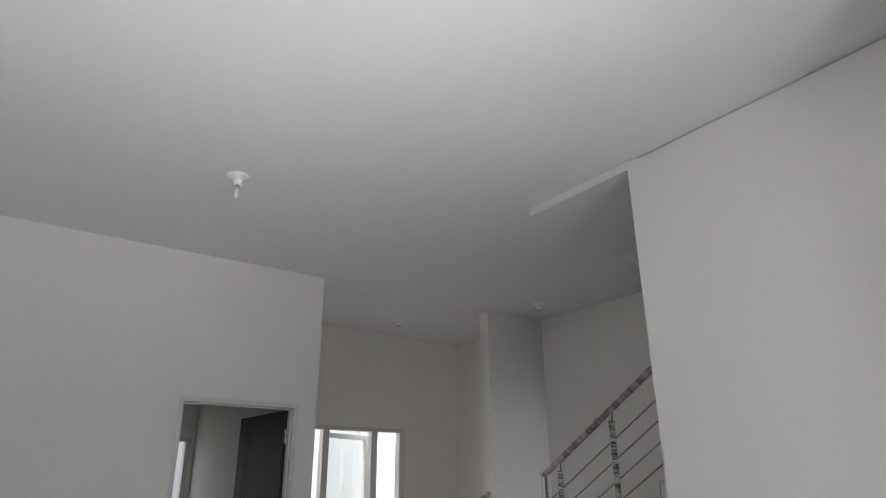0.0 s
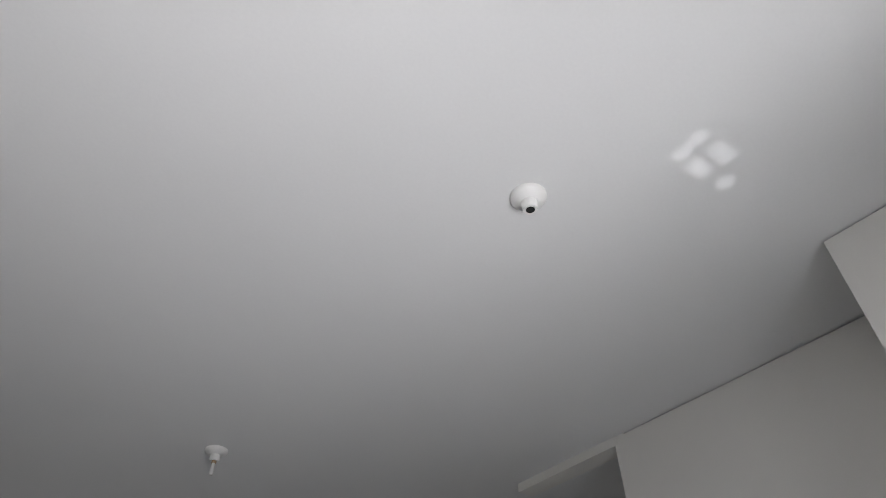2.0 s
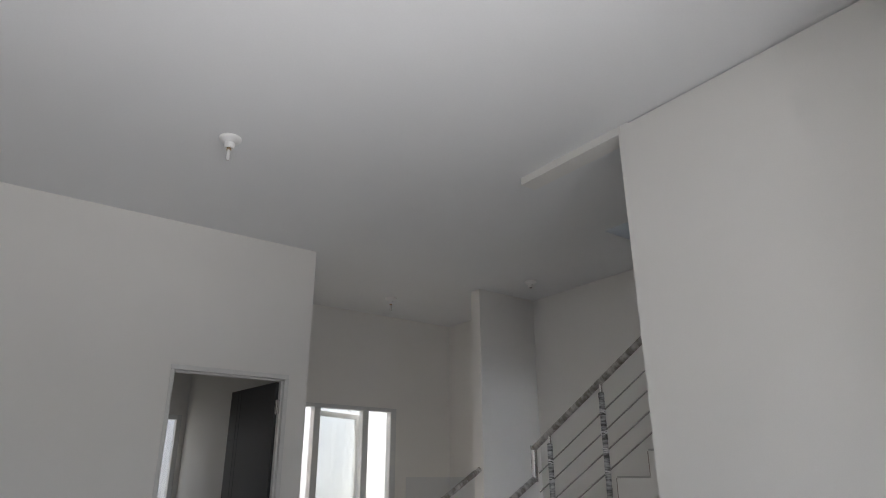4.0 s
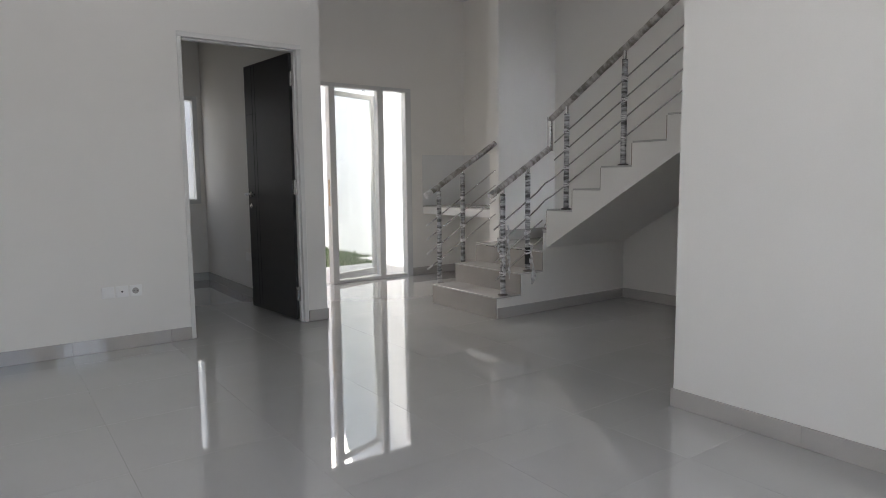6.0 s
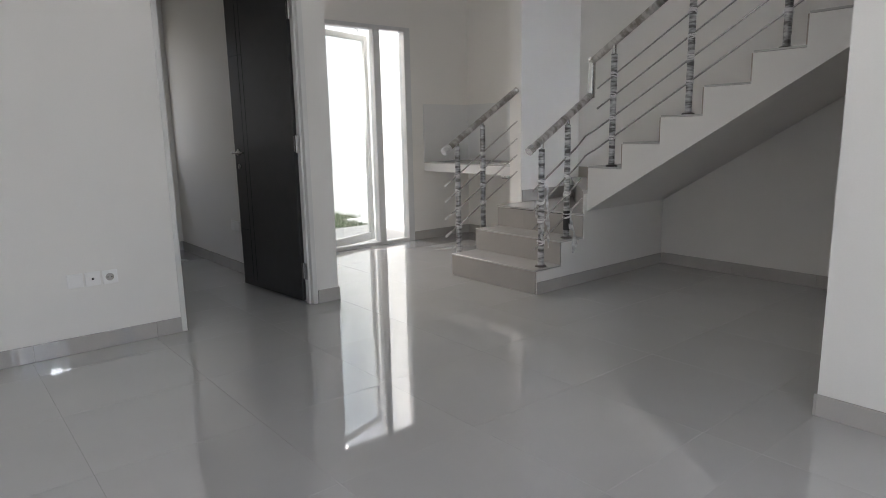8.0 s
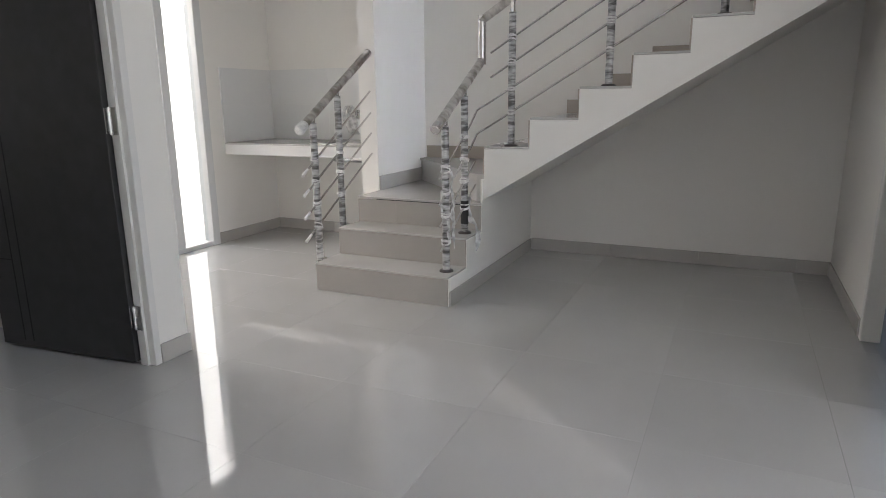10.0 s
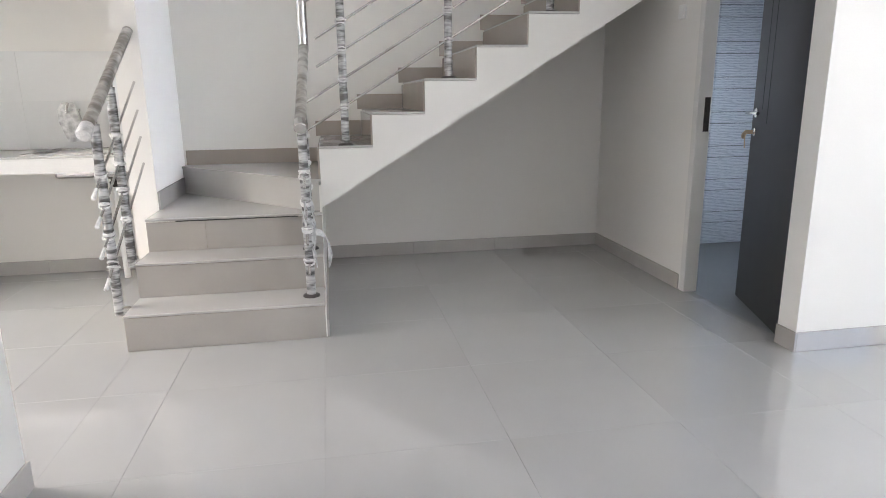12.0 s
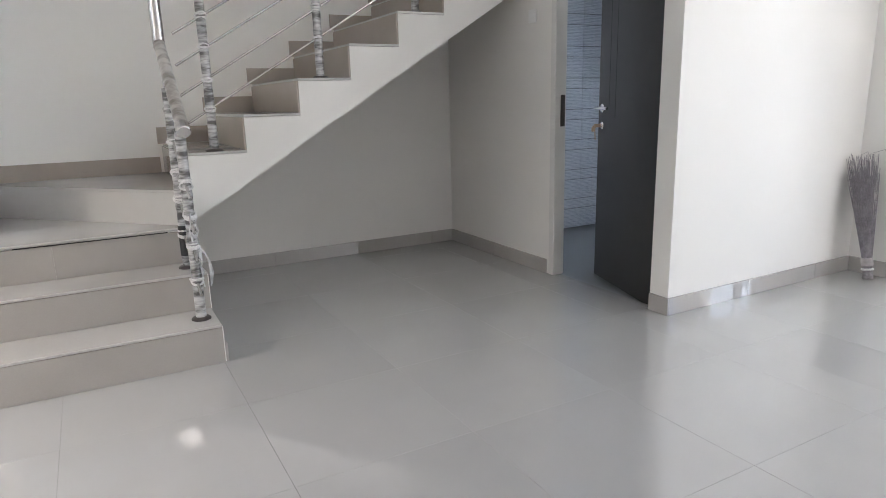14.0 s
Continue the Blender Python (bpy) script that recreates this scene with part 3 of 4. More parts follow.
for i in range(4):
    def uz(y):
        return 0.947 + 0.1418 * i + (-0.82 - y) * RISE / GO
    ye = rail_end_y + 0.1
    if i < 2:
        xa, za = 1.088, 0.565 + 0.14 * i
        pts = [(xa, RY, za), (1.55, RY, za + (1.55 - xa) * 0.615), (1.645, RY, uz(-0.80) - 0.012), (UX - 0.012, RY - 0.012, uz(-0.81) - 0.003), (UX, -0.85, uz(-0.85)), (UX, -1.2, uz(-1.2)), (UX, ye, uz(ye))]
    else:
        pts = [(UX, -0.865, uz(-0.865)), (UX, -1.5, uz(-1.5)), (UX, ye, uz(ye))]
    part("rod", sweep(bmesh.new(), pts, 0.0065, 8), STEEL, rail_r, smooth=True)
    for j, y in enumerate(ups[:3]):
        knot(rail_r, UX, y, uz(y), "y", 200 + i * 4 + j)
    for j, px in enumerate((1.178, 1.45)):
        zz = (LOWROD[i][1] + (px - LOWROD[i][0]) * 0.604) if i < 2 else 0.565 + 0.14 * (i - 2) + (px - 1.088) * 0.615
        knot(rail_r, px, RY, zz, "x", 300 + i * 2 + j)
def strand(x, y, z0, z1, seed, n=11, sway=0.006):
    """Points of a crumpled strand that hangs from z0 down to z1."""
    rnd = random.Random(seed)
    return [(x + rnd.uniform(-sway, sway), y + rnd.uniform(-sway, sway), z0 + (z1 - z0) * i / (n - 1)) for i in range(n)]


tail(rail_r, strand(1.215, RY - 0.022, 0.74, 0.42, 1), 0.009)
tail(rail_r, strand(1.222, RY - 0.028, 0.58, 0.30, 2), 0.011)
tail(rail_r, strand(1.165, RY - 0.024, 0.47, 0.36, 3, 6), 0.013)
tail(rail_r, strand(1.135, RY + 0.008, 0.64, 0.52, 4, 6), 0.010)
tail(rail_r, strand(1.47, RY - 0.026, 0.56, 0.40, 5, 7), 0.012)
tail(rail_r, [(1.452, RY - 0.02, 0.43), (1.445, RY - 0.05, 0.425), (1.44, RY - 0.078, 0.40), (1.43, RY - 0.092, 0.36), (1.425, RY - 0.097, 0.31), (1.42, RY - 0.094, 0.27), (1.415, RY - 0.088, 0.245)], 0.022)
# solid black strip puts in the shade of the gap below the tread
part("thin_strip", box(bmesh.new(), 1.5535, 1.5545, -0.731, -0.118, 3 * RISE - 0.0175, 3 * RISE - 0.0125), FLATBLACK, stairs, "dark strip for the shaded open joint under the tread edge")


# ---- doors ----
def leaf_mesh(w, h, t):
    """A flush door leaf from the hinge edge along +x."""
    bm = bmesh.new()
    box(bm, 0, w, -t / 2, t / 2, 0, h, bevel=0.002)
    return bm


# bars stand slightly proud; the shade of pressed grooves is put into their colour
def groove_bars(w, h, t, rows):
    bm = bmesh.new()
    for x0, x1, z0, z1 in rows:
        for s in (-1, 1):
            box(bm, x0, x1, s * t / 2 - 0.0012, s * t / 2 + 0.0012, z0, z1)
    return bm


# darker than the leaf, to put in the shade of its grooves
GROOVE = mat("door_groove_shade", (0.010, 0.010, 0.012), 0.6, bump=0.0)


def lever(bm, x, z, side, t, way):
    """A lever handle on a round rose; way: the direction in x that the lever points."""
    y = side * t / 2
    rot = Matrix.Translation((x, y, z)) @ Matrix.Rotation(-side * math.pi / 2, 4, "X")
    lathe(bm, [(0.026, 0), (0.026, 0.006), (0.022, 0.010), (0.011, 0.012), (0.010, 0.045)], 18, rot)
    yy = y + side * 0.045
    sweep(bm, [(x - way * 0.012, yy, z), (x + way * 0.02, yy, z), (x + way * 0.09, yy, z + 0.002), (x + way * 0.125, yy - side * 0.01, z)], 0.0095, 10)


def door_set(name, x0, x1, y0, y1, top, hinge_x, hinge_y, angle, leaf_w, label, jamb=0.045, jamb0=0.045, rows=(), bead=True, foot=0.012):
    d = thing(name, ((x0 + x1) / 2, (y0 + y1) / 2, 0), label, "door", kind="structure")
    fb = bmesh.new()
    for a, b in ((x0, x0 + jamb0), (x1 - jamb, x1)):
        box(fb, a, b, y0 - 0.006, y1 + (0.006 if b - a > 0.02 else -0.05), 0.0, top - jamb, bevel=0.003)
    box(fb, x0, x1, y0 - 0.006, y1 + 0.006, top - jamb, top, bevel=0.003)
    # stop bead
    mid = (y0 + y1) / 2
    if bead:
        a, b = x1 - jamb - 0.012, x1 - jamb
        box(fb, a, b, mid - 0.03, mid + 0.012, 0.0, top - jamb)
    box(fb, x0 + jamb, x1 - jamb, mid - 0.03, mid + 0.012, top - jamb - 0.012, top - jamb)
    part("frame", fb, ENAMEL, d, "white painted door frame")
    t = 0.038
    m = Matrix.Translation((hinge_x, hinge_y, foot)) @ Matrix.Rotation(radians(angle), 4, "Z")
    h = top - jamb - 0.010 - foot
    leaf = part("leaf", leaf_mesh(leaf_w, h, t), DOORDARK, d, "charcoal door leaf", m)
    part("groove", groove_bars(leaf_w, h, t, rows), GROOVE, leaf, "thin pressed lines, their shade put in as dark bars", m)
    hb = bmesh.new()
    for s in (-1, 1):
        lever(hb, leaf_w - 0.06, 0.997 - foot, s, t, -1)
    part("handle", hb, STEEL, leaf, "brushed steel lever handle", m, smooth=True)
    cb = bmesh.new()
    for s in (-1, 1):
        rot = Matrix.Translation((leaf_w - 0.06, s * t / 2, 0.897 - foot)) @ Matrix.Rotation(-s * math.pi / 2, 4, "X")
        lathe(cb, [(0.022, 0), (0.022, 0.005), (0.018, 0.008), (0.010, 0.009), (0.009, 0.013)], 16, rot)
    part("keyhole", cb, STEEL, leaf, "", m, smooth=True)
    return d, leaf, m, t, h


d1, leaf1, m1, t1, h1 = door_set("door_1", BD0, BD1, 0, T, BDT, -0.204, 0.088, 95.5, 0.80, "charcoal bedroom door standing wide open in a white frame", jamb=0.036, jamb0=0.03,
                                 rows=[(0.60, 0.605, 0.03, 2.05), (0.655, 0.66, 0.03, 2.05), (0.60, 0.79, 1.66, 1.664), (0.655, 0.79, 0.42, 0.424)])
for z in (0.22, 1.06, 1.885):
    hb = boxes((-0.211, -0.1965, 0.033, 0.071, z - 0.055, z + 0.055), (-0.2025, -0.1995, 0.071, 0.0855, z - 0.055, z + 0.055), (-0.2215, -0.1875, 0.0825, 0.0868, z - 0.052, z + 0.052))
    lathe(hb, [(0.007, z - 0.056), (0.007, z + 0.056)], 10, Matrix.Translation((-0.211, 0.069, 0)))
    part("hinge", hb, STEEL, d1, "steel butt hinge")
d2, leaf2, m2, t2, h2 = door_set("door_2", TD0, TD1, PYB, PY, TDT, 0.597, -2.954, -18.0, 0.772, "charcoal bathroom door standing ajar in a white frame", jamb0=0.009, bead=False, foot=-0.034,
                                 rows=[(0.55, 0.554, 0.98, 2.05), (0.63, 0.634, 1.05, 2.05)])
part("strike_plate", boxes((TD1 - 0.0475, TD1 - 0.0445, PY - 0.066, PY - 0.034, 0.90, 1.08), (TD1 - 0.052, TD1 - 0.044, PY - 0.06, PY - 0.04, 0.99, 1.04)), DSTEEL, d2, "dark steel strike plate")
kb = bmesh.new()
kx = 0.772 - 0.06
box(kb, kx - 0.004, kx + 0.004, t2 / 2 + 0.01, t2 / 2 + 0.05, 0.921, 0.941)
sweep(kb, [(kx, t2 / 2 + 0.045, 0.931), (kx + 0.02, t2 / 2 + 0.05, 0.916), (kx + 0.035, t2 / 2 + 0.045, 0.901)], 0.011, 8)
sweep(kb, [(kx, t2 / 2 + 0.05, 0.921), (kx - 0.01, t2 / 2 + 0.052, 0.886), (kx - 0.012, t2 / 2 + 0.05, 0.846)], 0.003, 6)
part("key", kb, BRASS, leaf2, "key ring with a pinkish tag in the lock", m2, smooth=True)


# ---- glazed yard door and windows ----
def pane(name, x0, x1, y, z0, z1, parent, m=None):
    ob = part(name, box(bmesh.new(), x0, x1, y - 0.003, y + 0.003, z0, z1), GLASS, parent, "", m)
    ob.visible_shadow = False
    return ob


gd = thing("door_3", (0.95, NORTH + 0.06, 0), "white aluminium glazed yard door with its leaf swung outside", "glass door", kind="structure")
fy0, fy1 = NORTH - 0.012, NORTH + 0.085
part("frame", boxes((G0, G0 + 0.045, fy0, fy1, 0, GT), (GP0, GP0 + 0.072, fy0, fy1, 0, GT - 0.04), (GM0, GM1, fy0 + 0.01, fy1, 0.035, GT - 0.04), (G1 - 0.075, G1, fy0, fy1, 0, GT - 0.04), (G0 + 0.045, G1, fy0, fy1, GT - 0.04, GT),
     (GP0 + 0.072, G1 - 0.075, fy0 + 0.01, fy1, 0, 0.035), bevel=0.004), ALU, gd, "white aluminium frame")
part("lock_plate", boxes((GP0 - 0.004, GP0 + 0.001, NORTH + 0.02, NORTH + 0.05, 0.84, 1.12)), BRASS, gd, "dull brass lock plate")
pane("pane", GP0 + 0.07, GM0 + 0.002, NORTH + 0.04, 0.033, GT - 0.038, gd)
pane("pane", GM1 - 0.002, G1 - 0.073, NORTH + 0.04, 0.033, GT - 0.038, gd)
ml = Matrix.Translation((GP0 + 0.05, NORTH + 0.12, 0)) @ Matrix.Rotation(radians(18.5), 4, "Z")
lf = boxes((0, 0.055, -0.02, 0.02, 0.01, 2.075), (0.665, 0.72, -0.02, 0.02, 0.01, 2.075), (0.055, 0.665, -0.02, 0.02, 2.02, 2.075), (0.055, 0.665, -0.02, 0.02, 0.01, 0.09), bevel=0.004)
yl = part("leaf", lf, ALU, gd, "white aluminium glazed leaf swung open", ml)
pane("pane", 0.053, 0.667, 0, 0.088, 2.022, yl, ml)
part("door_stay", sweep(bmesh.new(), [(1.25, NORTH + 0.06, 2.085), (1.30, NORTH + 0.11, 2.10), (1.36, NORTH + 0.20, 2.085)], 0.006, 6), STEEL, gd, "small steel stay")

w1 = thing("window_1", (-0.87, BEDN + 0.06, BWB), "white aluminium framed bedroom window", "window", kind="structure")
part("window_frame", boxes((BW0, BW0 + 0.05, BEDN - 0.01, BEDN + 0.08, BWB, BWT), (BW1 - 0.05, BW1, BEDN - 0.01, BEDN + 0.08, BWB, BWT), (BW0 + 0.05, BW1 - 0.05, BEDN - 0.01, BEDN + 0.08, BWT - 0.05, BWT), (BW0 + 0.05, BW1 - 0.05, BEDN - 0.01, BEDN + 0.08, BWB, BWB + 0.05), (-0.9, -0.85, BEDN, BEDN + 0.07, BWB + 0.05, BWT - 0.05), bevel=0.003), ALU, w1)
pane("pane", BW0 + 0.048, -0.898, BEDN + 0.04, BWB + 0.048, BWT - 0.048, w1)
pane("pane", -0.852, BW1 - 0.048, BEDN + 0.04, BWB + 0.048, BWT - 0.048, w1)

w2 = thing("window_2", (-1.2, SOUTH - 0.06, 0.35), "white framed front window with narrow side panes", "window", kind="structure")
fr = [(-1.55, -1.515, SOUTH - 0.09, SOUTH + 0.005, 0.35, 2.35), (-0.895, -0.86, SOUTH - 0.09, SOUTH + 0.005, 0.35, 2.35), (-1.515, -0.895, SOUTH - 0.09, SOUTH + 0.005, 2.31, 2.35), (-1.515, -0.895, SOUTH - 0.09, SOUTH + 0.005, 0.35, 0.39),
      (-1.465, -1.43, SOUTH - 0.08, SOUTH, 0.39, 2.31), (-1.15, -1.115, SOUTH - 0.08, SOUTH, 0.39, 2.31), (-0.98, -0.945, SOUTH - 0.08, SOUTH, 0.39, 2.31)]
part("window_frame", boxes(*fr, bevel=0.003), ALU, w2)
pane("pane", -1.517, -0.893, SOUTH - 0.045, 0.388, 2.312, w2)

# ---- yard ----
solid("wall_yard", boxes((EAST, EAST + T, NORTH + T, 7.0, -0.08, 4.2), (WEST - T, EAST + T, 7.0, 7.15, -0.08, 4.2), (WEST - T - 0.001, WEST - 0.001, BEDN + T, 7.0, -0.08, 4.2)), OUTPAINT, "tall white painted yard wall", "yard wall", "structure")
solid("pavement", boxes((0, EAST, NORTH + T, 3.05, -0.0785, -0.03), (2.28, EAST, 3.05, 3.75, -0.0785, -0.032)), PAVE, "pale concrete strip behind the house", "pavement", "structure")
solid("lawn", boxes((WEST, 2.28, 3.05, 7.0, -0.0787, -0.055), (2.28, EAST, 3.75, 7.0, -0.0787, -0.055)), SOIL, "patch of soil under the yard grass", "lawn", "structure")
rg = random.Random(5)
verts, faces = [], []
for i in range(5200):
    x, y = rg.uniform(0.9, 2.58), rg.uniform(3.06, 5.4)
    if x > 2.28 and y < 3.75:
        continue
    hgt, a, w, ln = rg.uniform(0.03, 0.085), rg.uniform(0, 6.283), rg.uniform(0.002, 0.004), rg.uniform(0.0, 0.04)
    cx, cy = math.cos(a), math.sin(a)
    b = len(verts)
    verts += [(x - cy * w, y + cx * w, -0.056), (x + cy * w, y - cx * w, -0.056), (x + cx * ln * 0.4 + cy * w * 0.7, y + cy * ln * 0.4 - cx * w * 0.7, -0.056 + hgt * 0.6), (x + cx * ln, y + cy * ln, -0.056 + hgt), (x + cx * ln * 0.4 - cy * w * 0.7, y + cy * ln * 0.4 + cx * w * 0.7, -0.056 + hgt * 0.6)]
    faces += [(b, b + 1, b + 2, b + 4), (b + 4, b + 2, b + 3)]
gm = bpy.data.meshes.new("grass")
gm.from_pydata(verts, [], faces)
gm.materials.append(GRASS)
tagged(new("grass", gm), "short green grass in the back yard", "grass", kind="stuff")

# ---- kitchen ----
CT = 0.808
ctr = thing("kitchen_counter", (2.3, 0.9, 0.71), "white painted concrete kitchen counter slab with a tiled top, open below", "counter")
part("slab", boxes((1.98, EAST - 0.001, 0.166, NORTH - 0.001, 0.715, CT - 0.012), bevel=0.003), COUNTER, ctr)
for a, b in ((0.168, 0.25), (0.76, 1.06), (1.063, NORTH - 0.002)):
    part("top_tile", box(bmesh.new(), 1.978, EAST - 0.002, a, b - 0.002, CT - 0.012, CT, bevel=0.0015), COUNTERTOP, ctr)
part("top_tile", box(bmesh.new(), 1.978, 2.08, 0.25, 0.758, CT - 0.012, CT, bevel=0.0015), COUNTERTOP, ctr)
snk = thing("kitchen_sink", (2.3, 0.5, 0.6), "stainless steel sink let into the kitchen counter", "sink")
sb = boxes((2.06, 2.55, 0.22, 0.235, CT + 0.0005, CT + 0.006), (2.06, 2.55, 0.765, 0.78, CT + 0.0005, CT + 0.006), (2.06, 2.075, 0.235, 0.765, CT + 0.0005, CT + 0.006), (2.535, 2.55, 0.235, 0.765, CT + 0.0005, CT + 0.006))
part("rim", sb, STEEL, snk)
part("basin", box(bmesh.new(), 2.24, 2.53, 0.245, 0.69, 0.655, 0.7145, bevel=0.022, segs=3), STEEL, snk, "thin steel basin underside", smooth=True)
drain = thing("drain_pipe", (2.38, 0.40, 0), "white plastic drain pipe below the kitchen sink with a dark nut", "pipe")
part("nut", lathe(bmesh.new(), [(0.03, 0.585), (0.034, 0.59), (0.034, 0.615), (0.026, 0.62), (0.026, 0.632), (0.038, 0.636), (0.038, 0.654)], 16, Matrix.Translation((2.38, 0.40, 0))), DSTEEL, drain, "dark plastic trap nut", smooth=True)
part("pipe", lathe(bmesh.new(), [(0.019, 0.001), (0.019, 0.584)], 16, Matrix.Translation((2.38, 0.40, 0))), PLASTIC, drain, smooth=True)
tap = thing("kitchen_tap", (EAST, 0.62, 1.0), "chrome wall tap over the kitchen sink, loosely bagged in film", "tap")
part("spout", sweep(bmesh.new(), [(EAST, 0.62, 0.99), (2.53, 0.62, 0.99), (2.50, 0.62, 1.03), (2.46, 0.62, 1.08), (2.41, 0.62, 1.085), (2.38, 0.62, 1.06), (2.375, 0.62, 1.03)], 0.009, 10), STEEL, tap, smooth=True)
bag = bmesh.new()
for k, (w0, zz, xx) in enumerate(((0.03, 1.09, 2.40), (0.055, 1.04, 2.39), (0.06, 0.97, 2.41), (0.05, 0.90, 2.44), (0.04, 0.86, 2.47))):
    ring = [bag.verts.new((xx + 0.012 * math.sin(3 * k + j) + (0.0 if j < 3 else 0.018), 0.62 + w0 * (1, 0, -1, -1, 0, 1)[j], zz + 0.006 * math.sin(5 * j + k))) for j in range(6)]
    if k:
        for j in range(6):
            bag.faces.new((last[j], last[(j + 1) % 6], ring[(j + 1) % 6], ring[j]))
    last = ring
bmesh.ops.recalc_face_normals(bag, faces=bag.faces)
part("film_bag", bag, CLEARFILM, tap, "crumpled white film hung over the spout", smooth=True)
part("valve", lathe(bmesh.new(), [(0.018, 0), (0.02, 0.01), (0.014, 0.05), (0.02, 0.055), (0.02, 0.07)], 14, Matrix.Translation((2.545, 0.62, 0.985))), STEEL, tap, smooth=True)

# ---- ceiling lamp holders ----


def lamp_holder(x, y, bulb, label):
    L = thing("ceiling_lamp_holder", (x, y, H), label, "lamp holder", "ceiling lamp holders")
    part("rose", lathe(bmesh.new(), [(0.063, -0.001), (0.063, -0.010), (0.060, -0.016), (0.046, -0.025), (0.035, -0.031), (0.030, -0.034)], 24, Matrix.Translation((x, y, H))), PLASTIC, L, smooth=True)
    part("socket", lathe(bmesh.new(), [(0.029, -0.034), (0.028, -0.058), (0.0255, -0.062), (0.024, -0.066), (0.0165, -0.0665), (0.015, -0.05)], 20, Matrix.Translation((x, y, H))), PLASTIC, L, smooth=True)
    if bulb:
        part("bulb", lathe(bmesh.new(), [(0.010, -0.075), (0.011, -0.10), (0.013, -0.13), (0.009, -0.145)], 12, Matrix.Translation((x, y, H))), GLOW, L, "small unlit pale bulb", smooth=True)
        part("collar", lathe(bmesh.new(), [(0.0135, -0.066), (0.0135, -0.08)], 12, Matrix.Translation((x, y, H))), BRASS, L, smooth=True)
    else:
        # flat black disc: the empty socket's inner shade is put into its colour
        part("socket_shade", lathe(bmesh.new(), [(0.0148, -0.0675), (0.0148, -0.0668)], 14, Matrix.Translation((x, y, H))), FLATBLACK, L, "black disc for the shade in the empty socket")
    return L


lamp_holder(-1.153, -3.925, False, "white ceiling lamp holder with an empty socket")
lamp_holder(-1.254, -1.453, True, "white ceiling lamp holder with a small unlit bulb")
lamp_holder(1.288, 0.848, True, "white ceiling lamp holder in the kitchen")
lamp_holder(2.086, -0.469, False, "white ceiling lamp holder above the stairs")


# ---- sockets and switch ----
def plate(x, y, z, face, kind, label):
    P = thing("wall_" + kind, (x, y, z), label, kind, "wall outlets" if kind == "socket" else "")
    s = -1 if face == "s" else 1
    pb = bmesh.new()
    y0, y1 = sorted((y, y + s * 0.009))
    box(pb, x - 0.0375, x + 0.0375, y0, y1, z - 0.0375, z + 0.0375, bevel=0.0042, segs=2)
    part("plate", pb, PLASTIC, P)
    y0, y1 = sorted((y + s * 0.0085, y + s * 0.012))
    return P, s


def disc(x, y, z, r, s, h=0.002):
    return lathe(bmesh.new(), [(r, 0), (r, h)], 18, Matrix.Translation((x, y, z)) @ Matrix.Rotation(-s * math.pi / 2, 4, "X"))


P, s = plate(-1.563, 0, 0.389, "s", "socket", "white blank cover plate on the wall near the floor")
part("cover", box(bmesh.new(), -1.563 - 0.024, -1.563 + 0.024, -0.012, -0.0088, 0.389 - 0.024, 0.389 + 0.024, bevel=0.001), PLASTIC, P)
P, s = plate(-1.480, 0, 0.388, "s", "socket", "white aerial socket plate on the wall near the floor")
part("ring", disc(-1.48, -0.0088, 0.388, 0.012, s), PLASTIC, P)
# black disc laid on the ring, coloured as the shade inside a hole
part("hole", disc(-1.48, -0.0108, 0.388, 0.006, s), FLATBLACK, P, "black disc for the shade in the aerial hole")
P, s = plate(-1.396, 0, 0.387, "s", "socket", "white round-pin power socket on the wall near the floor")
part("ring", lathe(bmesh.new(), [(0.027, 0), (0.027, 0.003), (0.022, 0.0035), (0.021, 0.001)], 24, Matrix.Translation((-1.398, -0.0088, 0.387)) @ Matrix.Rotation(math.pi / 2, 4, "X")), PLASTIC, P)
# greige disc on the white plate: the well's shade is put into its colour
part("well", disc(-1.398, -0.0088, 0.387, 0.0205, s, 0.0012), GREIGE, P, "socket well with its shade put in as greige")
# black discs coloured as the shade inside the pin holes
for dx in (-0.0095, 0.0095):
    part("hole", disc(-1.398 + dx, -0.0101, 0.387, 0.003, s), FLATBLACK, P)
P, s = plate(1.575, PY, 1.537, "n", "switch", "white light switch beside the bathroom door")
part("rocker", box(bmesh.new(), 1.575 - 0.022, 1.575 + 0.022, PY + 0.0088, PY + 0.013, 1.537 - 0.026, 1.537 + 0.026, bevel=0.002), PLASTIC, P)
P = thing("wall_socket", (-0.15, 1.355, 0.39), "white double socket on the bedroom wall", "socket", "wall outlets")
for yy in (1.312, 1.398):
    part("plate", box(bmesh.new(), -0.162, -0.1505, yy - 0.04, yy + 0.04, 0.35, 0.43, bevel=0.003), PLASTIC, P)

# ---- broom ----
br = thing("stick_broom", (0.26, -4.27, 0), "grey palm-rib stick broom leaning upside down in the wall corner", "broom")
rb = random.Random(11)
b0, b1 = Vector((0.262, -4.262, 0.0)), Vector((0.392, -4.285, 0.70))
ax = (b1 - b0).normalized()
e1 = ax.cross(Vector((0, 1, 0))).normalized()
e2 = ax.cross(e1)
bm = bmesh.new()
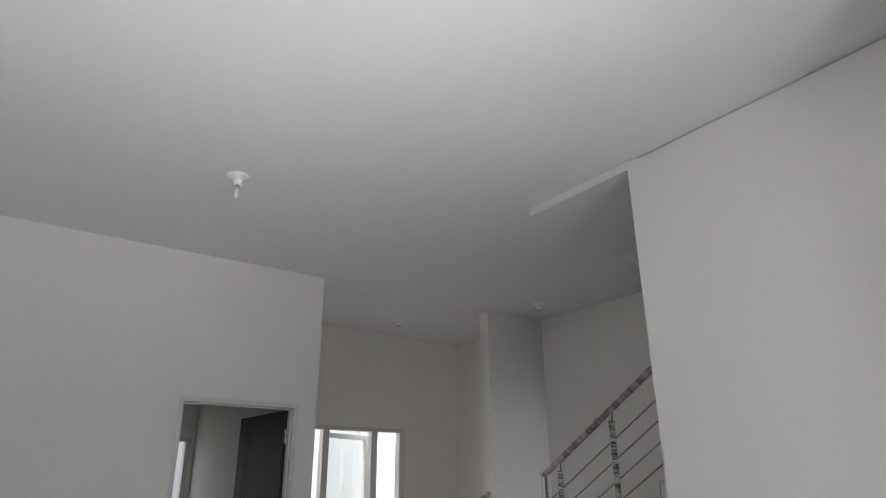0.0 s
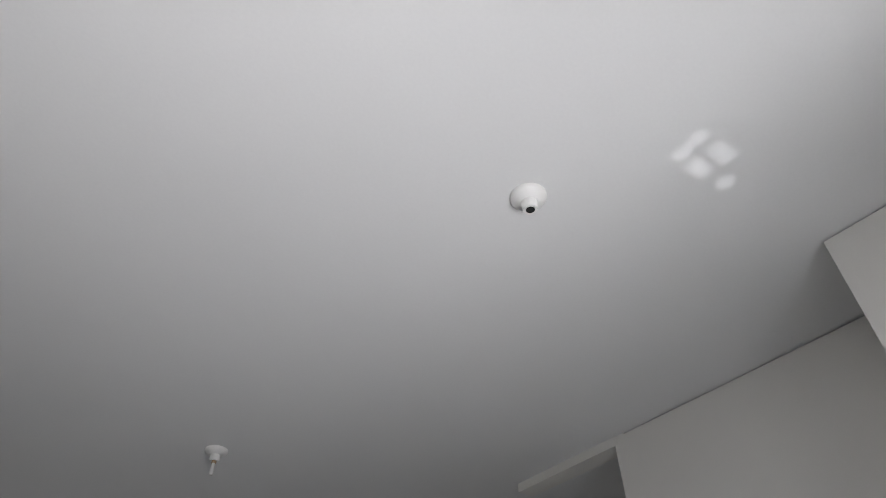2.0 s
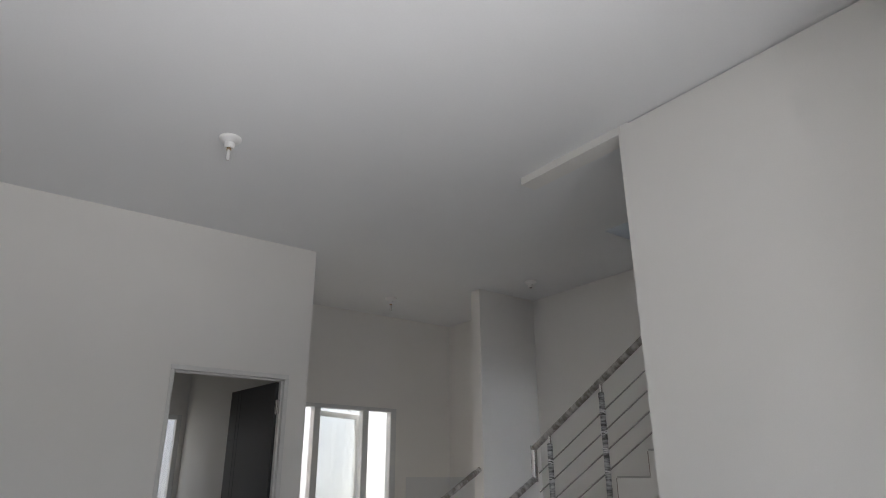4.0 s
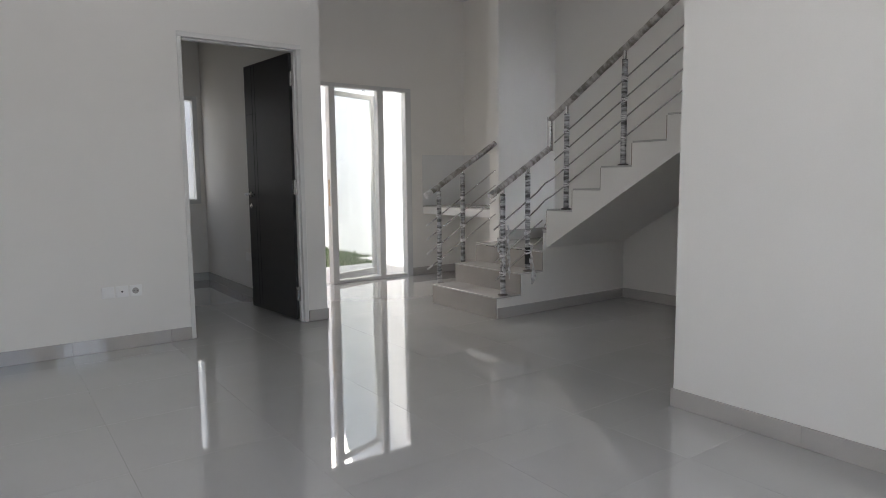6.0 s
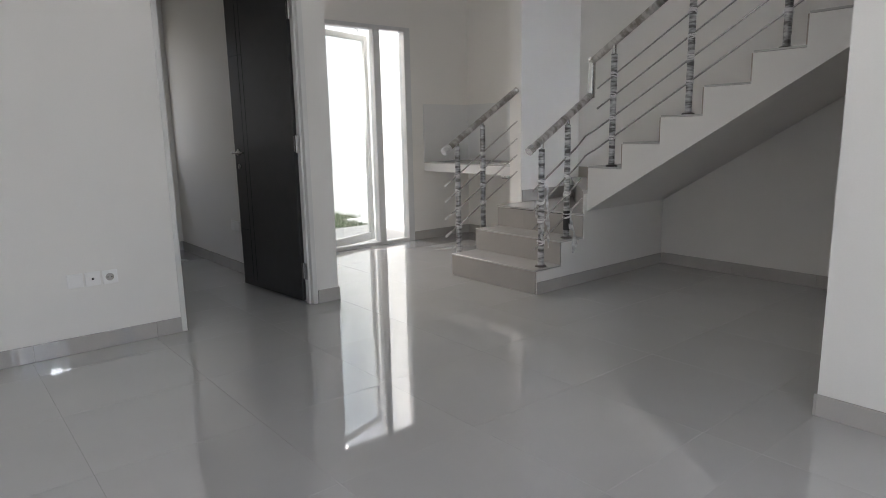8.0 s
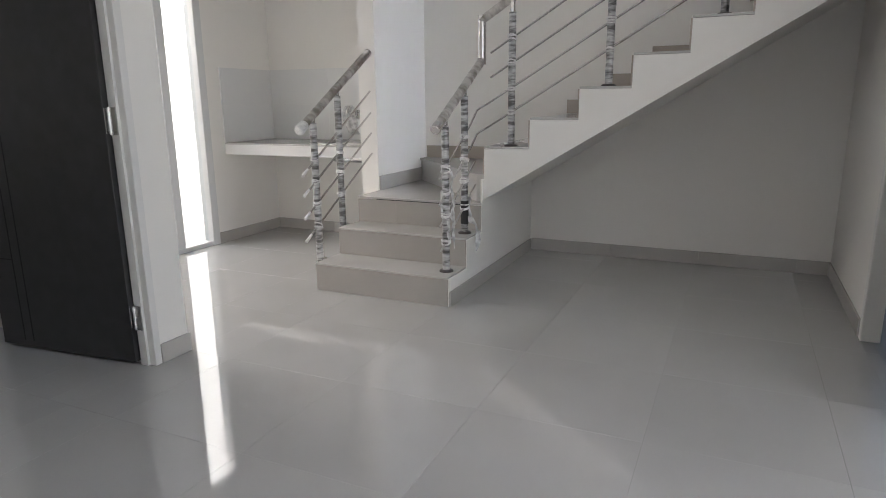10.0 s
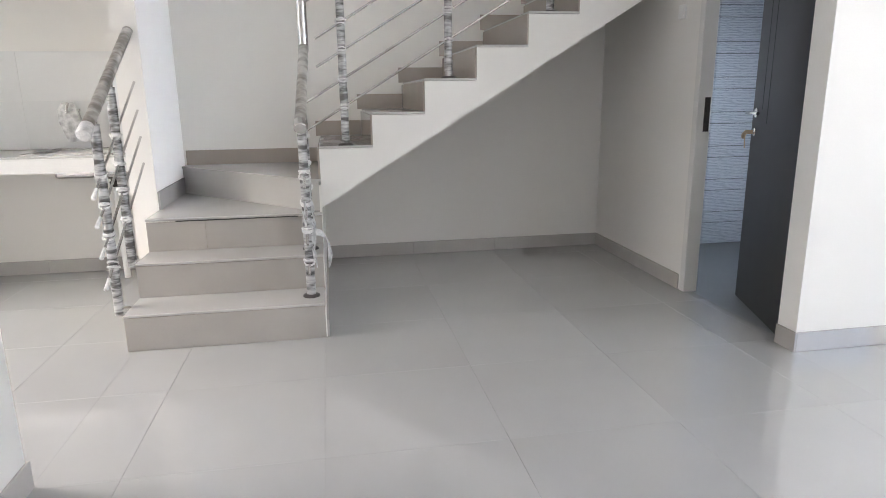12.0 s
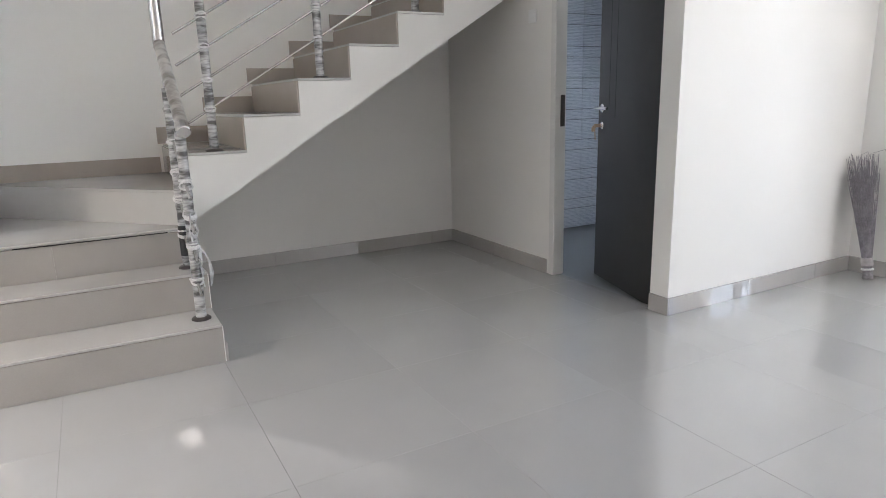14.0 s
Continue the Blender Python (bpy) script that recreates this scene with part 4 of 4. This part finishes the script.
for g in range(6):
    for i in range(40):
        a, q = rb.uniform(0, 6.283), math.sqrt(rb.random())
        off = e1 * math.cos(a) + e2 * math.sin(a)
        ln = rb.uniform(0.56, 0.72)
        r0, r1 = 0.026 * q, 0.082 * q
        bend = rb.uniform(-0.012, 0.012)
        pts = [b0 + ax * (0.008 + 0.01 * rb.random()) + off * r0, b0 + ax * 0.10 + off * r0 * 0.85, b0 + ax * ln * 0.6 + off * (r0 + (r1 - r0) * 0.45) + e1 * bend, b0 + ax * ln + off * r1 + e2 * bend]
        for p in pts:
            p.x, p.y, p.z = min(p.x, PX - 0.005), max(p.y, QY + 0.005), max(p.z, 0.002)
        sweep(bm, pts, lambda k: 0.0022 * (1 - 0.6 * k), 5)
part("brush", bm, STICK, br, "sheaf of thin grey palm ribs")
for q in range(3):
    s_b = rb.uniform(-1, 1)
    pts = [b0 + ax * 0.5 + e2 * 0.03 * s_b, b0 + ax * 0.72 + e1 * 0.05 * (q - 1), b0 + ax * 0.74 + e1 * 0.09 * (q - 1) + Vector((-0.05, 0.03, 0.0)), b0 + ax * 0.66 + e1 * 0.1 * (q - 1) + Vector((-0.09, 0.05, 0))]
    part("stray_rib", sweep(bmesh.new(), pts, 0.0012, 5), STICK, br)
m_b, _l = aligned(b0, b1)
part("binding", lathe(bmesh.new(), [(0.0295, 0.060), (0.0325, 0.063), (0.0325, 0.068), (0.0295, 0.071)], 18, m_b), FILM, br, "pale binding band", smooth=True)
part("binding", lathe(bmesh.new(), [(0.0285, 0.085), (0.031, 0.09), (0.0305, 0.125), (0.029, 0.13)], 18, m_b), BAND, br, "grey binding band", smooth=True)

# ---- floor tiles, skirting and wall tiles ----
CACHE = {}


def tile_mesh(name, sx, sy, sz, material, bevel=0.0015):
    key = (name, round(sx, 3), round(sy, 3), round(sz, 3))
    if key not in CACHE:
        CACHE[key] = finish(name, box(bmesh.new(), -sx / 2, sx / 2, -sy / 2, sy / 2, -sz / 2, sz / 2, bevel=min(bevel, sx / 4, sy / 4, sz / 4)), material)
    return CACHE[key]


floor_ob = bpy.data.objects["floor"]
rt = random.Random(2)
GX, GY, P6, J = 0.0, -0.247, 0.60, 0.0008
AREAS = [(WEST, QX, SOUTH, QY), (WEST, PX, QY, PY), (WEST, EAST, PY, 0.0), (0.0, EAST, 0.0, NORTH + 0.01), (BD0 + 0.04, BD1 - 0.04, 0.0, T), (TD0 + 0.009, TD1 - 0.045, PY - 0.05, PY), (WEST, -0.15, T, BEDN)]
for ax0, ax1, ay0, ay1 in AREAS:
    for i in range(math.floor((ax0 - GX) / P6), math.ceil((ax1 - GX) / P6)):
        for j in range(math.floor((ay0 - GY) / P6), math.ceil((ay1 - GY) / P6)):
            x0, x1 = max(ax0, GX + i * P6 + J / 2), min(ax1, GX + (i + 1) * P6 - J / 2)
            y0, y1 = max(ay0, GY + j * P6 + J / 2), min(ay1, GY + (j + 1) * P6 - J / 2)
            if x1 - x0 < 0.02 or y1 - y0 < 0.02:
                continue
            full = x1 - x0 > 0.55 and y1 - y0 > 0.55
            k = 0.0008 if full else 0.0003
            m = Matrix.Translation(((x0 + x1) / 2, (y0 + y1) / 2, -0.004)) @ Euler((rt.uniform(-k, k), rt.uniform(-k, k), 0)).to_matrix().to_4x4()
            part("tile", tile_mesh("floor_tile", x1 - x0, y1 - y0, 0.008, FLOOR, 0.0003), FLOOR, floor_ob, "", m)

skirt = thing("baseboard", (0, 0, 0), "greige glazed tile skirting along the walls", "baseboard", kind="structure")
SH, ST = 0.088, 0.010


def skirting(x0, y0, x1, y1, nx, ny, start=0.0):
    """Skirting tiles from one point to another on a wall that faces (nx, ny)."""
    length = math.hypot(x1 - x0, y1 - y0)
    dx, dy = (x1 - x0) / length, (y1 - y0) / length
    a = 0.0
    b = start or P6
    while a < length - 0.004:
        b = min(b, length)
        w = b - a - 0.0008
        cx, cy = x0 + dx * (a + b) / 2 + nx * ST / 2, y0 + dy * (a + b) / 2 + ny * ST / 2
        sx, sy = (w, ST) if abs(dx) > 0.5 else (ST, w)
        part("skirting_tile", tile_mesh("skirting_tile", sx, sy, SH, GREIGE), GREIGE, skirt, "", Matrix.Translation((cx, cy, SH / 2 + 0.0005)))
        a, b = b, b + P6


skirting(WEST, 0, BD0, 0, 0, -1, 0.262)
skirting(BD1, 0, ST, 0, 0, -1)
skirting(0, 0.0, 0, NORTH, 1, 0)
skirting(G1, NORTH, EAST, NORTH, 0, -1)
skirting(EAST, NORTH - ST, EAST, 0.165, -1, 0)
skirting(EAST, -0.868, EAST, PY, -1, 0)
skirting(EAST - ST, PY, 1.415, PY, 0, 1)
skirting(TD0, PY, PX - ST, PY, 0, 1)
skirting(PX, PY, PX, QY, -1, 0)
skirting(PX - ST, QY, QX - ST, QY, 0, 1)
skirting(QX, QY, QX, SOUTH, -1, 0)
skirting(WEST, SOUTH, WEST, 0, 1, 0)
skirting(-0.15, T, -0.15, BEDN, -1, 0)
skirting(WEST, BEDN, -0.15, BEDN, 0, -1)
skirting(1.842, 0.165, 1.842, 0.03, -1, 0)

# kitchen splashback
splash = thing("splashback", (EAST, 0.9, 0.81), "white glazed tile splashback above the kitchen counter", "splashback", kind="structure")
for r in range(2):
    z0, z1 = CT + 0.001 + r * 0.295, CT + 0.2952 + r * 0.295
    for c in range(3):
        y1 = NORTH - 0.009 - c * 0.601
        y0 = max(0.166, y1 - 0.6)
        part("wall_tile", tile_mesh("splash_tile", 0.008, y1 - y0, z1 - z0, WTILE, 0.0004), WTILE, splash, "", Matrix.Translation((EAST - 0.0045, (y0 + y1) / 2, (z0 + z1) / 2)))
    part("wall_tile", tile_mesh("splash_tile", 0.62, 0.008, z1 - z0, WTILE, 0.0004), WTILE, splash, "", Matrix.Translation((EAST - 0.31, NORTH - 0.0045, (z0 + z1) / 2)))

# bathroom
solid("floor_bathroom", boxes((PX + T, EAST, QY, PYB, -0.078, -0.044), (TD0, TD1, PYB, PY - 0.05, -0.078, -0.02)), BATHFLOOR, "grey tiled bathroom floor, a little lower", "floor", "structure")
bt = thing("bathroom_tiling", (EAST, -3.6, 0), "pale blue-grey wall tiles with thin wavy lines", "wall tiles", kind="structure")
rowz = [-0.044]
for r in range(18):
    rowz.append(rowz[-1] + (0.168 if r % 2 == 0 else 0.084))
for z0, z1 in zip(rowz, rowz[1:]):
    for c in range(4):
        y1 = PYB - 0.001 - c * 0.402
        y0 = max(QY + 0.001, y1 - 0.4)
        if y1 - y0 > 0.05:
            part("wall_tile", tile_mesh("bath_tile", 0.008, y1 - y0, z1 - z0 - 0.0035, WAVE), WAVE, bt, "", Matrix.Translation((EAST - 0.0045, (y0 + y1) / 2, (z0 + z1) / 2)))
    for c in range(5):
        x1 = EAST - 0.01 - c * 0.402
        x0 = max(PX + T, x1 - 0.4)
        if x1 - x0 > 0.05 and not (z1 > 1.74 and x0 < 1.61 and x1 > 0.88):
            part("wall_tile", tile_mesh("bath_tile", x1 - x0, 0.008, z1 - z0 - 0.0035, WAVE), WAVE, bt, "", Matrix.Translation(((x0 + x1) / 2, QY + 0.0045, (z0 + z1) / 2)))
part("backing", boxes((EAST - 0.0022, EAST - 0.0008, QY + 0.001, PYB - 0.001, -0.044, 2.2), (PX + T + 0.001, EAST - 0.003, QY + 0.0008, QY + 0.0022, -0.044, 1.72)), GROUTD, bt, "dark tile joints")
